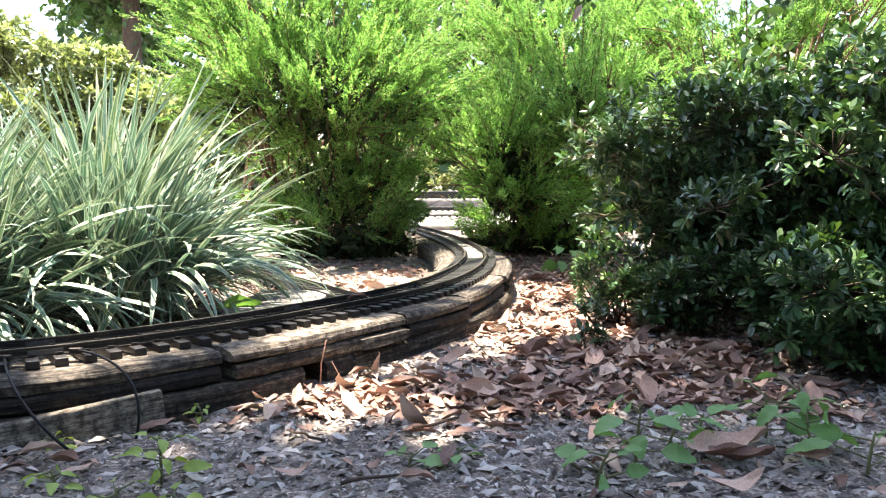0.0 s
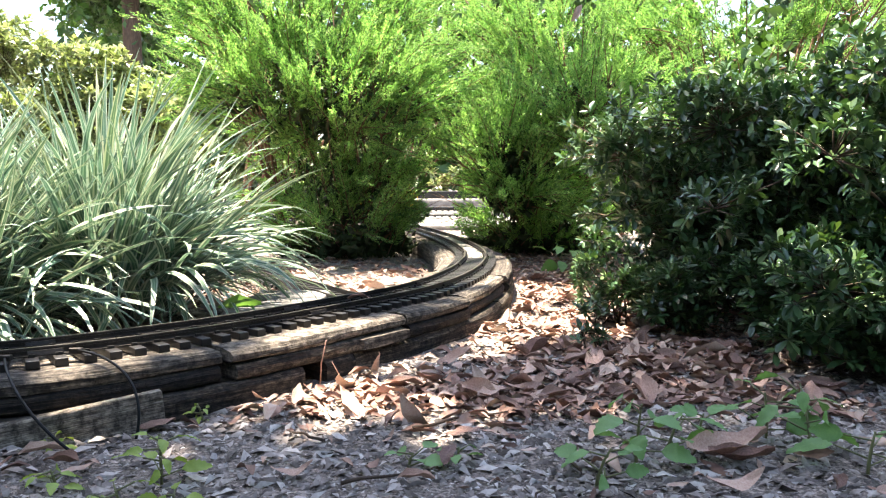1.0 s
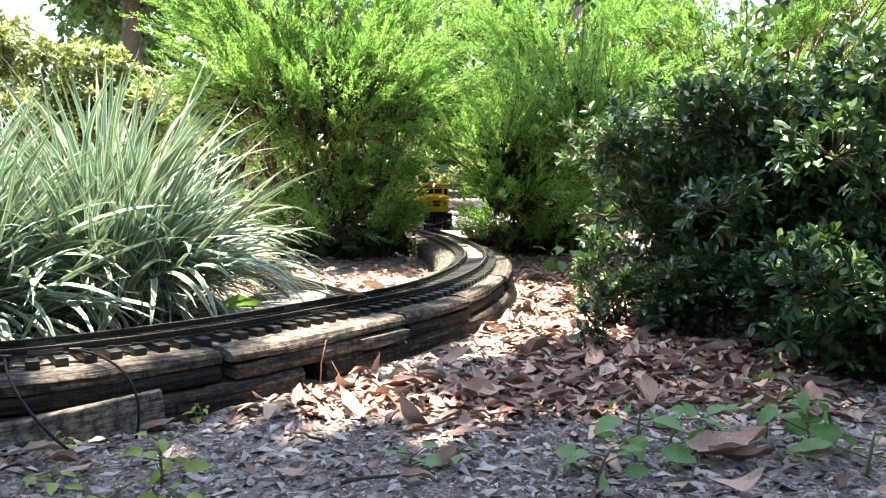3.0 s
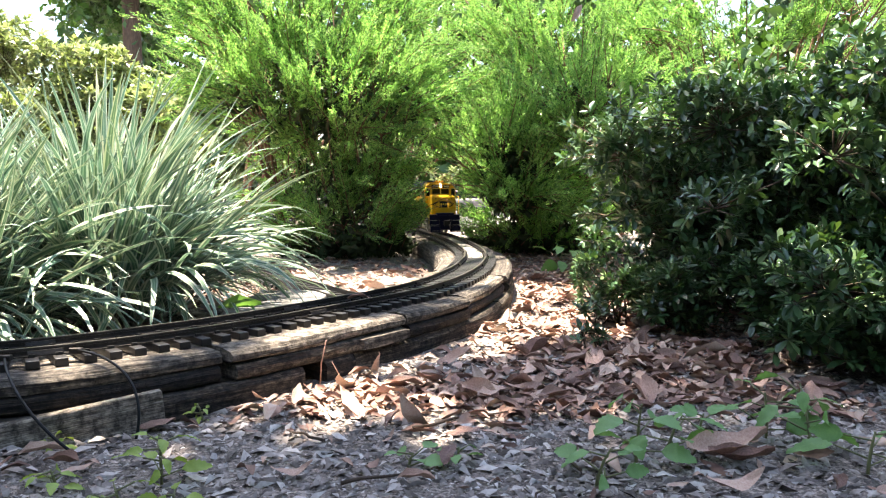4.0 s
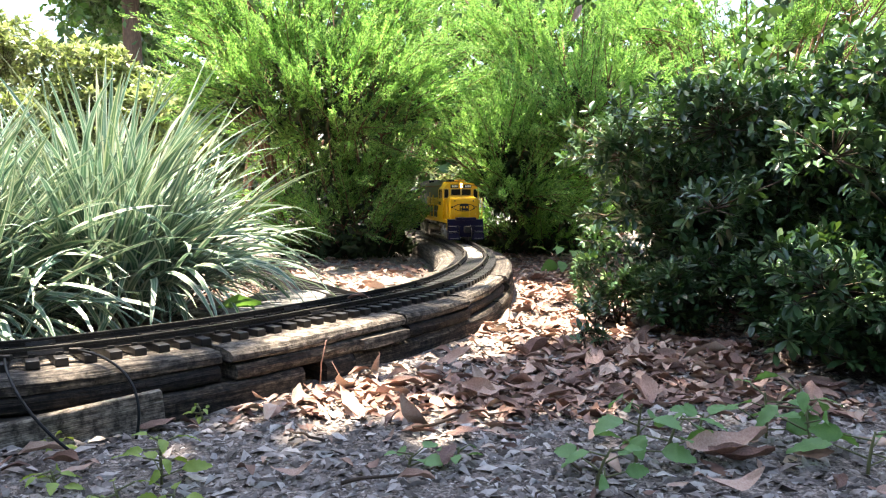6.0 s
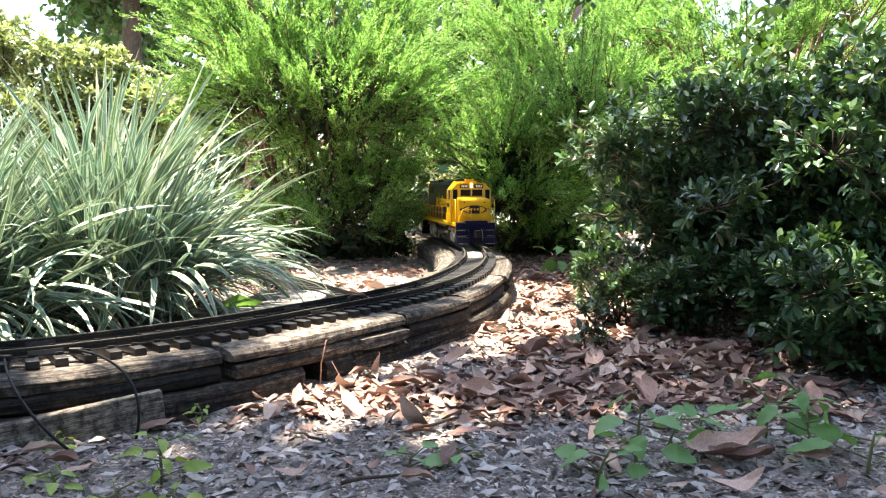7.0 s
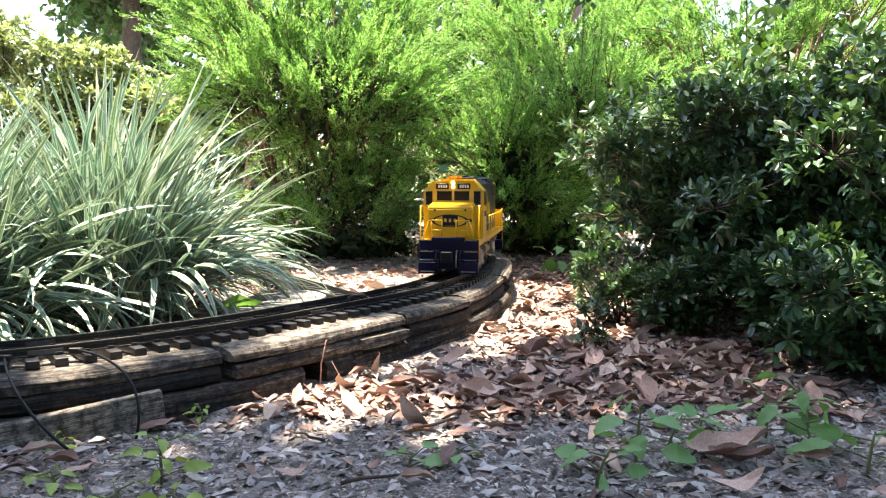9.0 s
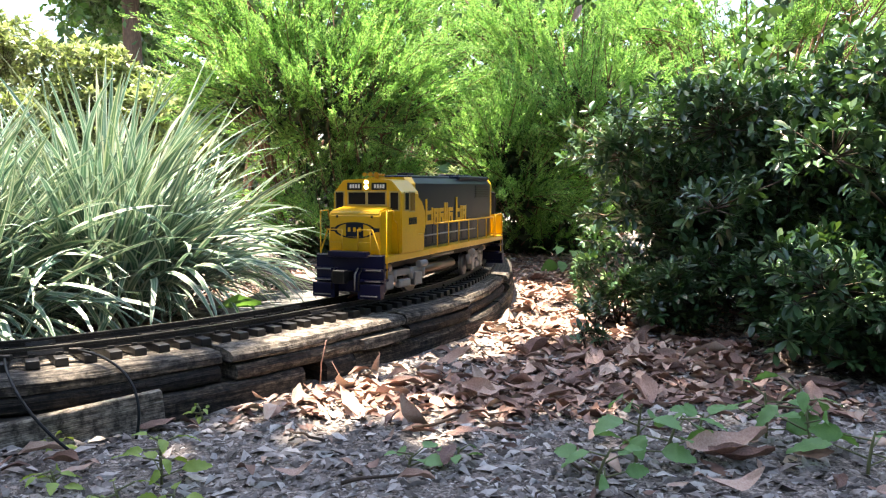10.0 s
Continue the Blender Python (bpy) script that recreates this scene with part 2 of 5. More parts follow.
def scatter(tv, tf, pos, mats, size):
    """Copies of a small piece (vertices tv, faces tf) as one set of vertices and faces."""
    V = np.einsum("nij,vj->nvi", mats, tv) * np.asarray(size)[:, None, None] + pos[:, None, :]
    F = tf[None] + (np.arange(len(pos)) * len(tv))[:, None, None]
    return V.reshape(-1, 3), F.reshape(-1, tf.shape[1])


def joined(sets):
    Vs, Fs, o = [], [], 0
    for V, F in sets:
        Vs.append(V), Fs.append(F + o)
        o += len(V)
    return np.concatenate(Vs), np.concatenate(Fs)


def leaf_template(length=1.0, width=0.4, droop=0.15, fold=0.12, tip=0.55):
    """A folded leaf blade, 4 stations of 3 points, pointing along +x."""
    v, f = [], []
    for i, u in enumerate((0.0, 0.3, tip + 0.1, 1.0)):
        w = width / 2 * (0.12, 0.66, 1.0, 0.28)[i]
        z = -droop * u * u
        for s in (-1, 0, 1):
            v.append((u * length, s * w, z + fold * abs(s) * w))
    for i in range(3):
        for j in range(2):
            f.append((i * 3 + j, (i + 1) * 3 + j, (i + 1) * 3 + j + 1, i * 3 + j + 1))
    return np.array(v), np.array(f)


def far_leaf(width=0.5):
    """A plain folded leaf of two faces for what stands far off."""
    return np.array([(0, 0, 0), (0.5, -width / 2, 0.06), (1, 0, -0.1), (0.5, width / 2, 0.06)]), np.array([(0, 1, 2), (0, 2, 3)])


def toothed_leaf(width=0.75, droop=0.25, teeth=6):
    """A broad leaf with a notched edge, pointing along +x."""
    v, f, n = [], [], teeth * 2
    for i in range(n + 1):
        u = i / n
        w = width / 2 * (math.sin(math.pi * u ** 0.75) ** 0.8) * (1.0 if i % 2 else 0.84) + 0.01
        for q in (-1, -0.5, 0, 0.5, 1):
            v.append((u + (0.05 if i % 2 and abs(q) == 1 else 0), q * w, -droop * u * u + 0.22 * abs(q) * w - 0.1 * q * q * w + 0.015 * math.sin(u * 17 + q * 2)))
    for i in range(n):
        for j in range(4):
            f.append((i * 5 + j, (i + 1) * 5 + j, (i + 1) * 5 + j + 1, i * 5 + j + 1))
    return np.array(v), np.array(f)


# ---- the line of the track ----
RAIL_Z = 0.070
KNOTS = [(-1.60, 0.475), (-1.15, 0.535), (-0.75, 0.615), (-0.41, 0.71), (-0.333, 0.772), (-0.247, 0.856), (-0.156, 0.985), (-0.051, 1.135), (0.002, 1.273),
         (0.046, 1.455), (0.0726, 1.67), (0.076, 1.85), (0.055, 2.08), (0.011, 2.38), (-0.045, 2.66), (-0.12, 2.98), (-0.30, 3.42), (-0.60, 3.85), (-1.05, 4.22), (-1.55, 4.45)]


def smooth_line(knots, n=1118, passes=22):
    k = np.array(knots)
    d = np.concatenate([[0], np.cumsum(np.linalg.norm(np.diff(k, axis=0), axis=1))])
    u = np.linspace(0, d[-1], n)
    p = np.stack([np.interp(u, d, k[:, 0]), np.interp(u, d, k[:, 1])], 1)
    for _ in range(passes * 10):
        p[1:-1] = 0.25 * p[:-2] + 0.5 * p[1:-1] + 0.25 * p[2:]
    d = np.concatenate([[0], np.cumsum(np.linalg.norm(np.diff(p, axis=0), axis=1))])
    return p, d


LINE, ALONG = smooth_line(KNOTS)
TOTAL = float(ALONG[-1])


def on_line(s, off=0.0):
    """Place and heading on the track at s metres from its near end; off: to the outer side."""
    x, y = np.interp(s, ALONG, LINE[:, 0]), np.interp(s, ALONG, LINE[:, 1])
    a = (np.interp(s + 0.01, ALONG, LINE[:, 0]) - np.interp(s - 0.01, ALONG, LINE[:, 0]), np.interp(s + 0.01, ALONG, LINE[:, 1]) - np.interp(s - 0.01, ALONG, LINE[:, 1]))
    h = math.atan2(a[1], a[0])
    return x + off * math.sin(h), y - off * math.cos(h), h


def sweep(prof, s0, s1, step=0.03, wob=0.0, seed=0, taper=0.0):
    """A closed profile of (offset, z) drawn along the track from s0 to s1."""
    bm = bmesh.new()
    n = max(2, int((s1 - s0) / step) + 1)
    rings = []
    for i in range(n + 1):
        s = s0 + (s1 - s0) * i / n
        ring = []
        for j, (o, z) in enumerate(prof):
            w = [wob * (noise.noise(Vector((s * 9 + q, j * 3.7, seed))) + 0.45 * noise.noise(Vector((s * 55 + q, j * 5.1, seed)))) for q in (0, 50)]
            k = taper if i in (0, n) else 0
            om = sum(p[0] for p in prof) / len(prof)
            zm = sum(p[1] for p in prof) / len(prof)
            x, y, h = on_line(s, o + (om - o) * k + w[0])
            ring.append(bm.verts.new((x, y, z + (zm - z) * k + w[1])))
        rings.append(ring)
    m = len(prof)
    uvl = bm.loops.layers.uv.new("UVMap")
    round_at = [0.0]
    for q, w in zip(prof, prof[1:] + prof[:1]):
        round_at.append(round_at[-1] + math.hypot(q[0] - w[0], q[1] - w[1]))
    for i, (a, b) in enumerate(zip(rings, rings[1:])):
        for j in range(m):
            face = bm.faces.new((a[j], a[(j + 1) % m], b[(j + 1) % m], b[j]))
            u0, u1 = s0 + (s1 - s0) * i / n, s0 + (s1 - s0) * (i + 1) / n
            for lp, uv in zip(face.loops, ((u0, round_at[j]), (u0, round_at[j + 1]), (u1, round_at[j + 1]), (u1, round_at[j]))):
                lp[uvl].uv = (uv[0], uv[1] + seed * 0.37)
    for ring in (rings[0][::-1], rings[-1]):
        face = bm.faces.new(ring)
        for lp in face.loops:
            lp[uvl].uv = (lp.vert.co.z * 9, (lp.vert.co.x + lp.vert.co.y) * 0.3)
    bmesh.ops.recalc_face_normals(bm, faces=bm.faces)
    return bm


# ---- ground ----
def ground_z(x, y):
    """Height of the soil: nearly level, low mounds, and a bank under the far plants."""
    z = 0.010 * noise.noise(Vector((x * 2.2, y * 2.2, 3.1))) + 0.004 * noise.noise(Vector((x * 9, y * 9, 7.7)))
    z += 0.010 * math.exp(-((x + 0.45) / 0.16) ** 2 - ((y - 0.56) / 0.10) ** 2)
    return z * min(1.0, 1.5 / max(abs(y), 0.3)) - 0.004


def build_ground():
    def axis(lo, hi, fine0, fine1, step, grow=1.28):
        a = list(np.arange(fine0, fine1 + step / 2, step))
        d = step
        while a[-1] < hi:
            d *= grow
            a.append(a[-1] + d)
        d = step
        while a[0] > lo:
            d *= grow
            a.insert(0, a[0] - d)
        return np.array(a)
    xs, ys = axis(-300, 300, -1.3, 1.5, 0.016), axis(-120, 600, 0.25, 2.6, 0.016)
    X, Y = np.meshgrid(xs, ys)
    Z = np.array([ground_z(x, y) for x, y in zip(X.ravel(), Y.ravel())])
    nx, ny = len(xs), len(ys)
    i = np.arange((ny - 1) * nx).reshape(ny - 1, nx)[:, :-1].ravel()
    me = mesh_np("ground", np.stack([X.ravel(), Y.ravel(), Z], 1), np.stack([i, i + 1, i + nx + 1, i + nx], 1), M_SOIL, smooth=True)
    return thing("ground", "grey garden soil under mulch and fallen leaves", "ground", kind="structure", data=me)


build_ground()


# ---- track bed and track ----
def build_bed():
    bed = thing("timber_track_bed", "weathered grey landscape timbers stacked under the track", "track bed", kind="structure")
    tops = [(0.02, 0.62), (0.63, 1.0), (1.005, 1.385), (1.392, 1.655), (1.66, 1.82), (1.83, 2.10), (2.106, 2.62), (2.625, 3.3), (3.305, TOTAL - 0.03)]
    for i, (a, b) in enumerate(tops):
        d = 0.004 * math.sin(i * 2.3)
        o1, z1 = (0.083 if b < 1.9 else 0.077) + d, 0.053
        # Pale top board over dark lower ones: lit tops and shaded faces as colour.
        prof = [(0.018, 0.0385), (o1 - 0.003, 0.0385), (o1 - 0.001, 0.042), (o1 - 0.001, 0.047), (o1 - 0.005, 0.0515), (o1 - 0.02, 0.053), (o1 - 0.045, z1), (0.018, z1)]
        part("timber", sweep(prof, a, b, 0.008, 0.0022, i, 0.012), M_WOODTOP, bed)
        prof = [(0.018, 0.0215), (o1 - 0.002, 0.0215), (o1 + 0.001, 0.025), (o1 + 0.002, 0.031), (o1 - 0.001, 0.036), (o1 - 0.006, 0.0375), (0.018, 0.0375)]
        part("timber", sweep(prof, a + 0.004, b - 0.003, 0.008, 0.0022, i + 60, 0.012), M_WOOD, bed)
        d = 0.004 * math.sin(i * 1.7 + 1)
        prof = [(-0.082 + d, 0.0), (0.014, 0.0), (0.014, z1 - 0.001), (-0.06 + d, z1 - 0.001), (-0.074 + d, 0.048), (-0.081 + d, 0.040), (-0.084 + d, 0.026)]
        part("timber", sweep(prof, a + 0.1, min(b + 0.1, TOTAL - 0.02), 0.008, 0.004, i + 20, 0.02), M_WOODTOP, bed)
    lows = [(0.02, 0.66), (0.67, 1.13), (1.14, 1.472), (1.505, 1.552), (1.556, 1.99), (1.998, 2.6), (2.61, 3.4)]
    for i, (a, b) in enumerate(lows):
        o1 = (0.079 if b < 1.4 else 0.089 if b < 1.9 else 0.084) + 0.004 * math.sin(i * 3.1 + 0.4)
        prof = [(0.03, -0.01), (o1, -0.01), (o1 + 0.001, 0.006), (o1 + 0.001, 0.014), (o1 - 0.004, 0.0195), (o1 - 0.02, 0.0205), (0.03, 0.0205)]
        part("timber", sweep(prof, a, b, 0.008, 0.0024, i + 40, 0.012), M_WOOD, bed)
    prof = [(0.070, 0.024), (0.0935, 0.024), (0.0945, 0.030), (0.0935, 0.036), (0.070, 0.036)]
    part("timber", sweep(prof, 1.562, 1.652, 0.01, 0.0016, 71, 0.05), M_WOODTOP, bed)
    bm = boxes((-0.36, 0, 0, 0.012, -0.03, 0.031), bevel=0.0015)
    uvl = bm.loops.layers.uv.new("UVMap")
    for f in bm.faces:
        for lp in f.loops:
            lp[uvl].uv = (lp.vert.co.x, lp.vert.co.z + lp.vert.co.y)
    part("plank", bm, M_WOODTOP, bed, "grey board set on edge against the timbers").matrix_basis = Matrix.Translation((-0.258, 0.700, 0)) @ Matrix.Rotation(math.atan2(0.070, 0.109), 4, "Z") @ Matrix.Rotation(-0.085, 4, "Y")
    return bed


def build_track():
    tr = thing("garden_railway_track", "curved narrow-gauge model track with black ties", "track", kind="structure")
    for o in (-0.0235, 0.0235):
        foot, web = 0.0042, 0.0008
        prof = [(o - foot, 0.0615), (o + foot, 0.0615), (o + foot, 0.0625), (o + web, 0.0635), (o + web, 0.0668), (o + 0.0019, 0.0672), (o + 0.0019, 0.0695), (o - 0.0019, 0.0695), (o - 0.0019, 0.0672), (o - web, 0.0668), (o - web, 0.0635), (o - foot, 0.0625)]
        rail = part("rail", sweep(prof, 0.0, TOTAL - 0.02, 0.02), M_RAIL, tr)
        prof = [(o - 0.0013, 0.0695), (o + 0.0013, 0.0695), (o + 0.0013, 0.0700), (o - 0.0013, 0.0700)]
        part("railhead", sweep(prof, 0.0, TOTAL - 0.02, 0.02), M_HEAD, rail, "worn bright top of the rail")
    bm = boxes((-0.0058, 0.0058, -0.046, 0.046, 0.0535, 0.0612), bevel=0.0008)
    for o in (-0.0235, 0.0235):
        for s in (-1, 1):
            box(bm, -0.003, 0.003, o + s * 0.0045 - 0.0015, o + s * 0.0045 + 0.0015, 0.0608, 0.0640)
    me = bpy.data.meshes.new("tie")
    bm.to_mesh(me)
    bm.free()
    me.materials.append(M_TIE)
    n = int(TOTAL / 0.0218)
    rnd = random.Random(4)
    for i in range(n):
        x, y, h = on_line(0.012 + i * 0.0218)
        t = new("tie", me)
        t.parent = tr
        t.matrix_basis = Matrix.Translation((x, y, 0)) @ Matrix.Rotation(h + rnd.uniform(-0.02, 0.02), 4, "Z")
    # Pale strip between the rails, nearly level with the tie tops.
    prof = [(-0.0185, 0.054), (0.0185, 0.054), (0.0185, 0.0606), (0.0, 0.0612), (-0.0185, 0.0606)]
    part("sand_infill", sweep(prof, 2.36, 3.35, 0.01, 0.0009, 5), M_INFILL, tr, "pale strip laid between the rails")
    for i, s in enumerate(np.arange(0.3, TOTAL, 0.31)):
        for o in (-0.0235, 0.0235):
            prof = [(o - 0.0045, 0.0628), (o + 0.0045, 0.0628), (o + 0.0032, 0.0672), (o - 0.0032, 0.0672)]
            part("rail_joiner", sweep(prof, s, s + 0.028, 0.01), M_RAIL, tr)
    return tr


build_bed()
build_track()


# ---- plants ----
def juniper_template(seed, n=13):
    """A flat feathery spray along +x, about one unit long."""
    r = np.random.default_rng(seed)
    v, f = [], []

    def blade(p, d, ln, w):
        d = d / np.linalg.norm(d)
        s = np.cross(d, [0, 0, 1.0])
        s /= np.linalg.norm(s) + 1e-9
        u = np.cross(s, d)
        a = r.uniform(0, math.pi)
        s2 = s * math.cos(a) + u * math.sin(a)
        m = p + d * ln * 0.45
        o = len(v)
        v.extend([p, m + s2 * w, p + d * ln + u * ln * 0.12, m - s2 * w])
        f.append((o, o + 1, o + 2, o + 3))
    for i in range(n):
        u = (i + 0.5) / n
        p = np.array([u * 0.85, 0.02 * math.sin(u * 6), 0.05 * u * u])
        sd = 1 if i % 2 else -1
        ang = r.uniform(0.35, 0.8) * (1 - 0.4 * u)
        d = np.array([math.cos(ang), sd * math.sin(ang), r.uniform(-0.35, 0.45)])
        ln = (0.30 - 0.17 * u) * r.uniform(0.7, 1.2)
        blade(p, d, ln, 0.027)
        for k in range(2):
            w = r.uniform(0.2, 0.9)
            d2 = d + np.array([0.2, r.uniform(-0.8, 0.8), r.uniform(-0.6, 0.6)])
            blade(p + d * ln * w * 0.8, d2, ln * r.uniform(0.4, 0.65), 0.024)
    return np.array(v), np.array(f)


JUN = [juniper_template(100 + i) for i in range(5)]


def inner_leaves(r, centre, radii, n, size, floor=0.012):
    """Places, directions and sizes of the plain leaves that fill the inside of a crown."""
    q = r.normal(0, 1, (n, 3))
    q = q / np.linalg.norm(q, axis=1, keepdims=True) * r.uniform(0, 1, (n, 1)) ** 0.4
    P = np.array(centre, float) + q * np.array(radii, float)
    k = P[:, 2] > floor
    return P[k], r.normal(0, 1, (int(k.sum()), 3)), size * r.uniform(0.6, 1.3, int(k.sum()))


def build_juniper(label, feet, lobes, seed=1, reach=0.068, main=7):
    """Feathery juniper: lobes (centre, radii, plumes) set with long rising plumes, each a twig with sprays; limbs carry them."""
    r = np.random.default_rng(seed)
    ob = thing("juniper", label, "shrub", "junipers")
    twigs = bmesh.new()
    P, D, S, roots = [], [], [], []
    fill = []
    for c, rad, count in lobes:
        c, rad = np.array(c, float), np.array(rad, float)
        # Filling below 0.5 m gets the dark needles, so its shade is painted.
        if c[2] < 0.6:
            fill.append((M_JUNSHADE if c[2] < 0.5 else M_JUN, inner_leaves(r, c * np.array([1, 1, 0.7 if c[2] < 0.1 else 1]), rad * 0.84, count * (18 if c[2] < 0.3 else 12), 0.034)))
        # Low dark band closes the pale gap at the foot; its shade is painted.
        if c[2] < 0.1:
            fill.append((M_JUNSHADE, inner_leaves(r, (c[0], c[1] + 0.1, 0.03), (rad[0] * 1.15, 0.16, 0.05), 1800, 0.034, 0.004)))
        for _ in range(count):
            q = r.normal(0, 1, 3)
            q = q / np.linalg.norm(q) * r.uniform(0.45, 1.0) ** 0.5
            if q[1] > 0.4:
                q[1] = -q[1]
            p = c + q * rad * 0.92
            if p[2] < 0.03:
                p[2] = r.uniform(0.03, 0.10)
            d = q * np.array([1.0, 0.9, 0.35]) + np.array([0, 0, 0.62]) + r.normal(0, 0.26, 3)
            d /= np.linalg.norm(d)
            ln = r.uniform(0.11, 0.27)
            bow = np.array([q[0] * 0.03, q[1] * 0.03, r.uniform(-0.05, 0.02)])
            line = [p + d * ln * u + bow * u * u for u in (0.0, 0.35, 0.7, 1.0)]
            tube(twigs, [p - d * 0.04] + line, [0.0020, 0.0017, 0.0014, 0.0010, 0.0005], 4)
            roots.append(p)
            for k in range(20):
                u = (k + r.uniform(0, 1)) / 20
                side = r.normal(0, 1, 3)
                side -= d * side.dot(d)
                side /= np.linalg.norm(side)
                P.append(p + d * ln * u + bow * u * u)
                D.append(d + bow * 4 * u + side * r.uniform(0.25, 0.8) * (1.15 - 0.8 * u))
                S.append(reach * r.uniform(0.7, 1.25) * (1.15 - 0.62 * u))
    P, D, S, roots = np.array(P), np.array(D), np.array(S), np.array(roots)

    def clear(Q):
        near = np.min(np.hypot(Q[:, None, 0] - LINE[None, ::6, 0], Q[:, None, 1] - LINE[None, ::6, 1]), axis=1)
        return ~((Q[:, 2] < 0.30) & (near < 0.08))
    keep = clear(P)
    keep &= P[:, 2] > 0.012
    P, D, S = P[keep], D[keep], S[keep]
    sets = []
    pick = r.integers(0, len(JUN), len(P))
    for i, (tv, tf) in enumerate(JUN):
        k = pick == i
        sets.append(scatter(tv, tf, P[k], frames_np(D[k], r.uniform(0, 6.28, k.sum())), S[k]))
    for q in roots[r.choice(len(roots), main * 4, replace=False)][:main]:
        f = np.array(min(feet, key=lambda a: abs(a[0] - q[0])), float)
        m = (f + q) / 2 + np.array([0, 0, 0.05]) + r.normal(0, 0.02, 3)
        pts = [f * (1 - t) ** 2 + 2 * m * t * (1 - t) + (q + (q - f) * 0.1) * t * t for t in np.linspace(0, 1, 8)]
        part("limb", tube(bmesh.new(), pts, [0.011 * (1 - 0.85 * t) for t in np.linspace(0, 1, 8)], 7), M_TWIG, ob, "reddish brown juniper limb")
    for q in roots[::5]:
        f = np.array(min(feet, key=lambda a: abs(a[0] - q[0])), float)
        a = f + (q - f) * 0.45 + np.array([0, 0, 0.03])
        tube(twigs, [a, (a + q) / 2 + r.normal(0, 0.012, 3), q], [0.0035, 0.0025, 0.0015], 4)
    tagged(part("twigwork", twigs, M_TWIG, ob), kind="stuff")
    part("foliage", mesh_np("foliage", *joined(sets), M_JUN), M_JUN, ob)
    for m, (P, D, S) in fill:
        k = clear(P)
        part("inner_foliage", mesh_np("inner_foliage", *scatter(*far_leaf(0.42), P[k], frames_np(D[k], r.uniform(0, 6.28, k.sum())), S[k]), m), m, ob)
    return ob


# Junipers behind the bend, one on each side of the gap through which the track runs.
build_juniper("bright green feathery juniper beside the track", [(-0.32, 2.45, 0), (-0.5, 2.5, 0), (-0.2, 2.45, 0)],
              [((-0.31, 2.40, 0.07), (0.23, 0.18, 0.09), 45), ((-0.30, 2.42, 0.22), (0.23, 0.18, 0.14), 60), ((-0.36, 2.30, 0.46), (0.37, 0.22, 0.15), 140),
               ((-0.46, 2.38, 0.68), (0.40, 0.15, 0.14), 125), ((0.0, 2.80, 0.47), (0.19, 0.20, 0.12), 45)], 21, main=9)
build_juniper("bright green feathery juniper with low sprays by the track", [(0.34, 2.6, 0), (0.45, 2.6, 0)],
              [((0.33, 2.56, 0.07), (0.24, 0.18, 0.08), 60), ((0.30, 2.56, 0.22), (0.20, 0.16, 0.14), 60), ((0.38, 2.78, 0.48), (0.30, 0.12, 0.16), 100),
               ((0.21, 2.30, 0.26), (0.13, 0.09, 0.15), 85), ((0.44, 2.26, 0.42), (0.18, 0.12, 0.12), 45), ((0.50, 2.78, 0.72), (0.40, 0.10, 0.15), 110), ((0.0, 3.0, 0.72), (0.28, 0.08, 0.14), 45)], 22, main=9)
build_juniper("tall juniper behind the dark shrub", [(1.0, 2.6, 0), (1.25, 2.6, 0)],
              [((1.05, 2.45, 0.72), (0.52, 0.15, 0.18), 100), ((0.85, 2.55, 0.25), (0.5, 0.15, 0.25), 50), ((1.08, 2.0, 0.70), (0.16, 0.08, 0.05), 16)], 23)
build_juniper("juniper arching over the line farther back", [(-0.9, 3.4, 0), (0.8, 3.4, 0)],
              [((-0.05, 3.6, 0.86), (0.95, 0.12, 0.22), 50)], 24)


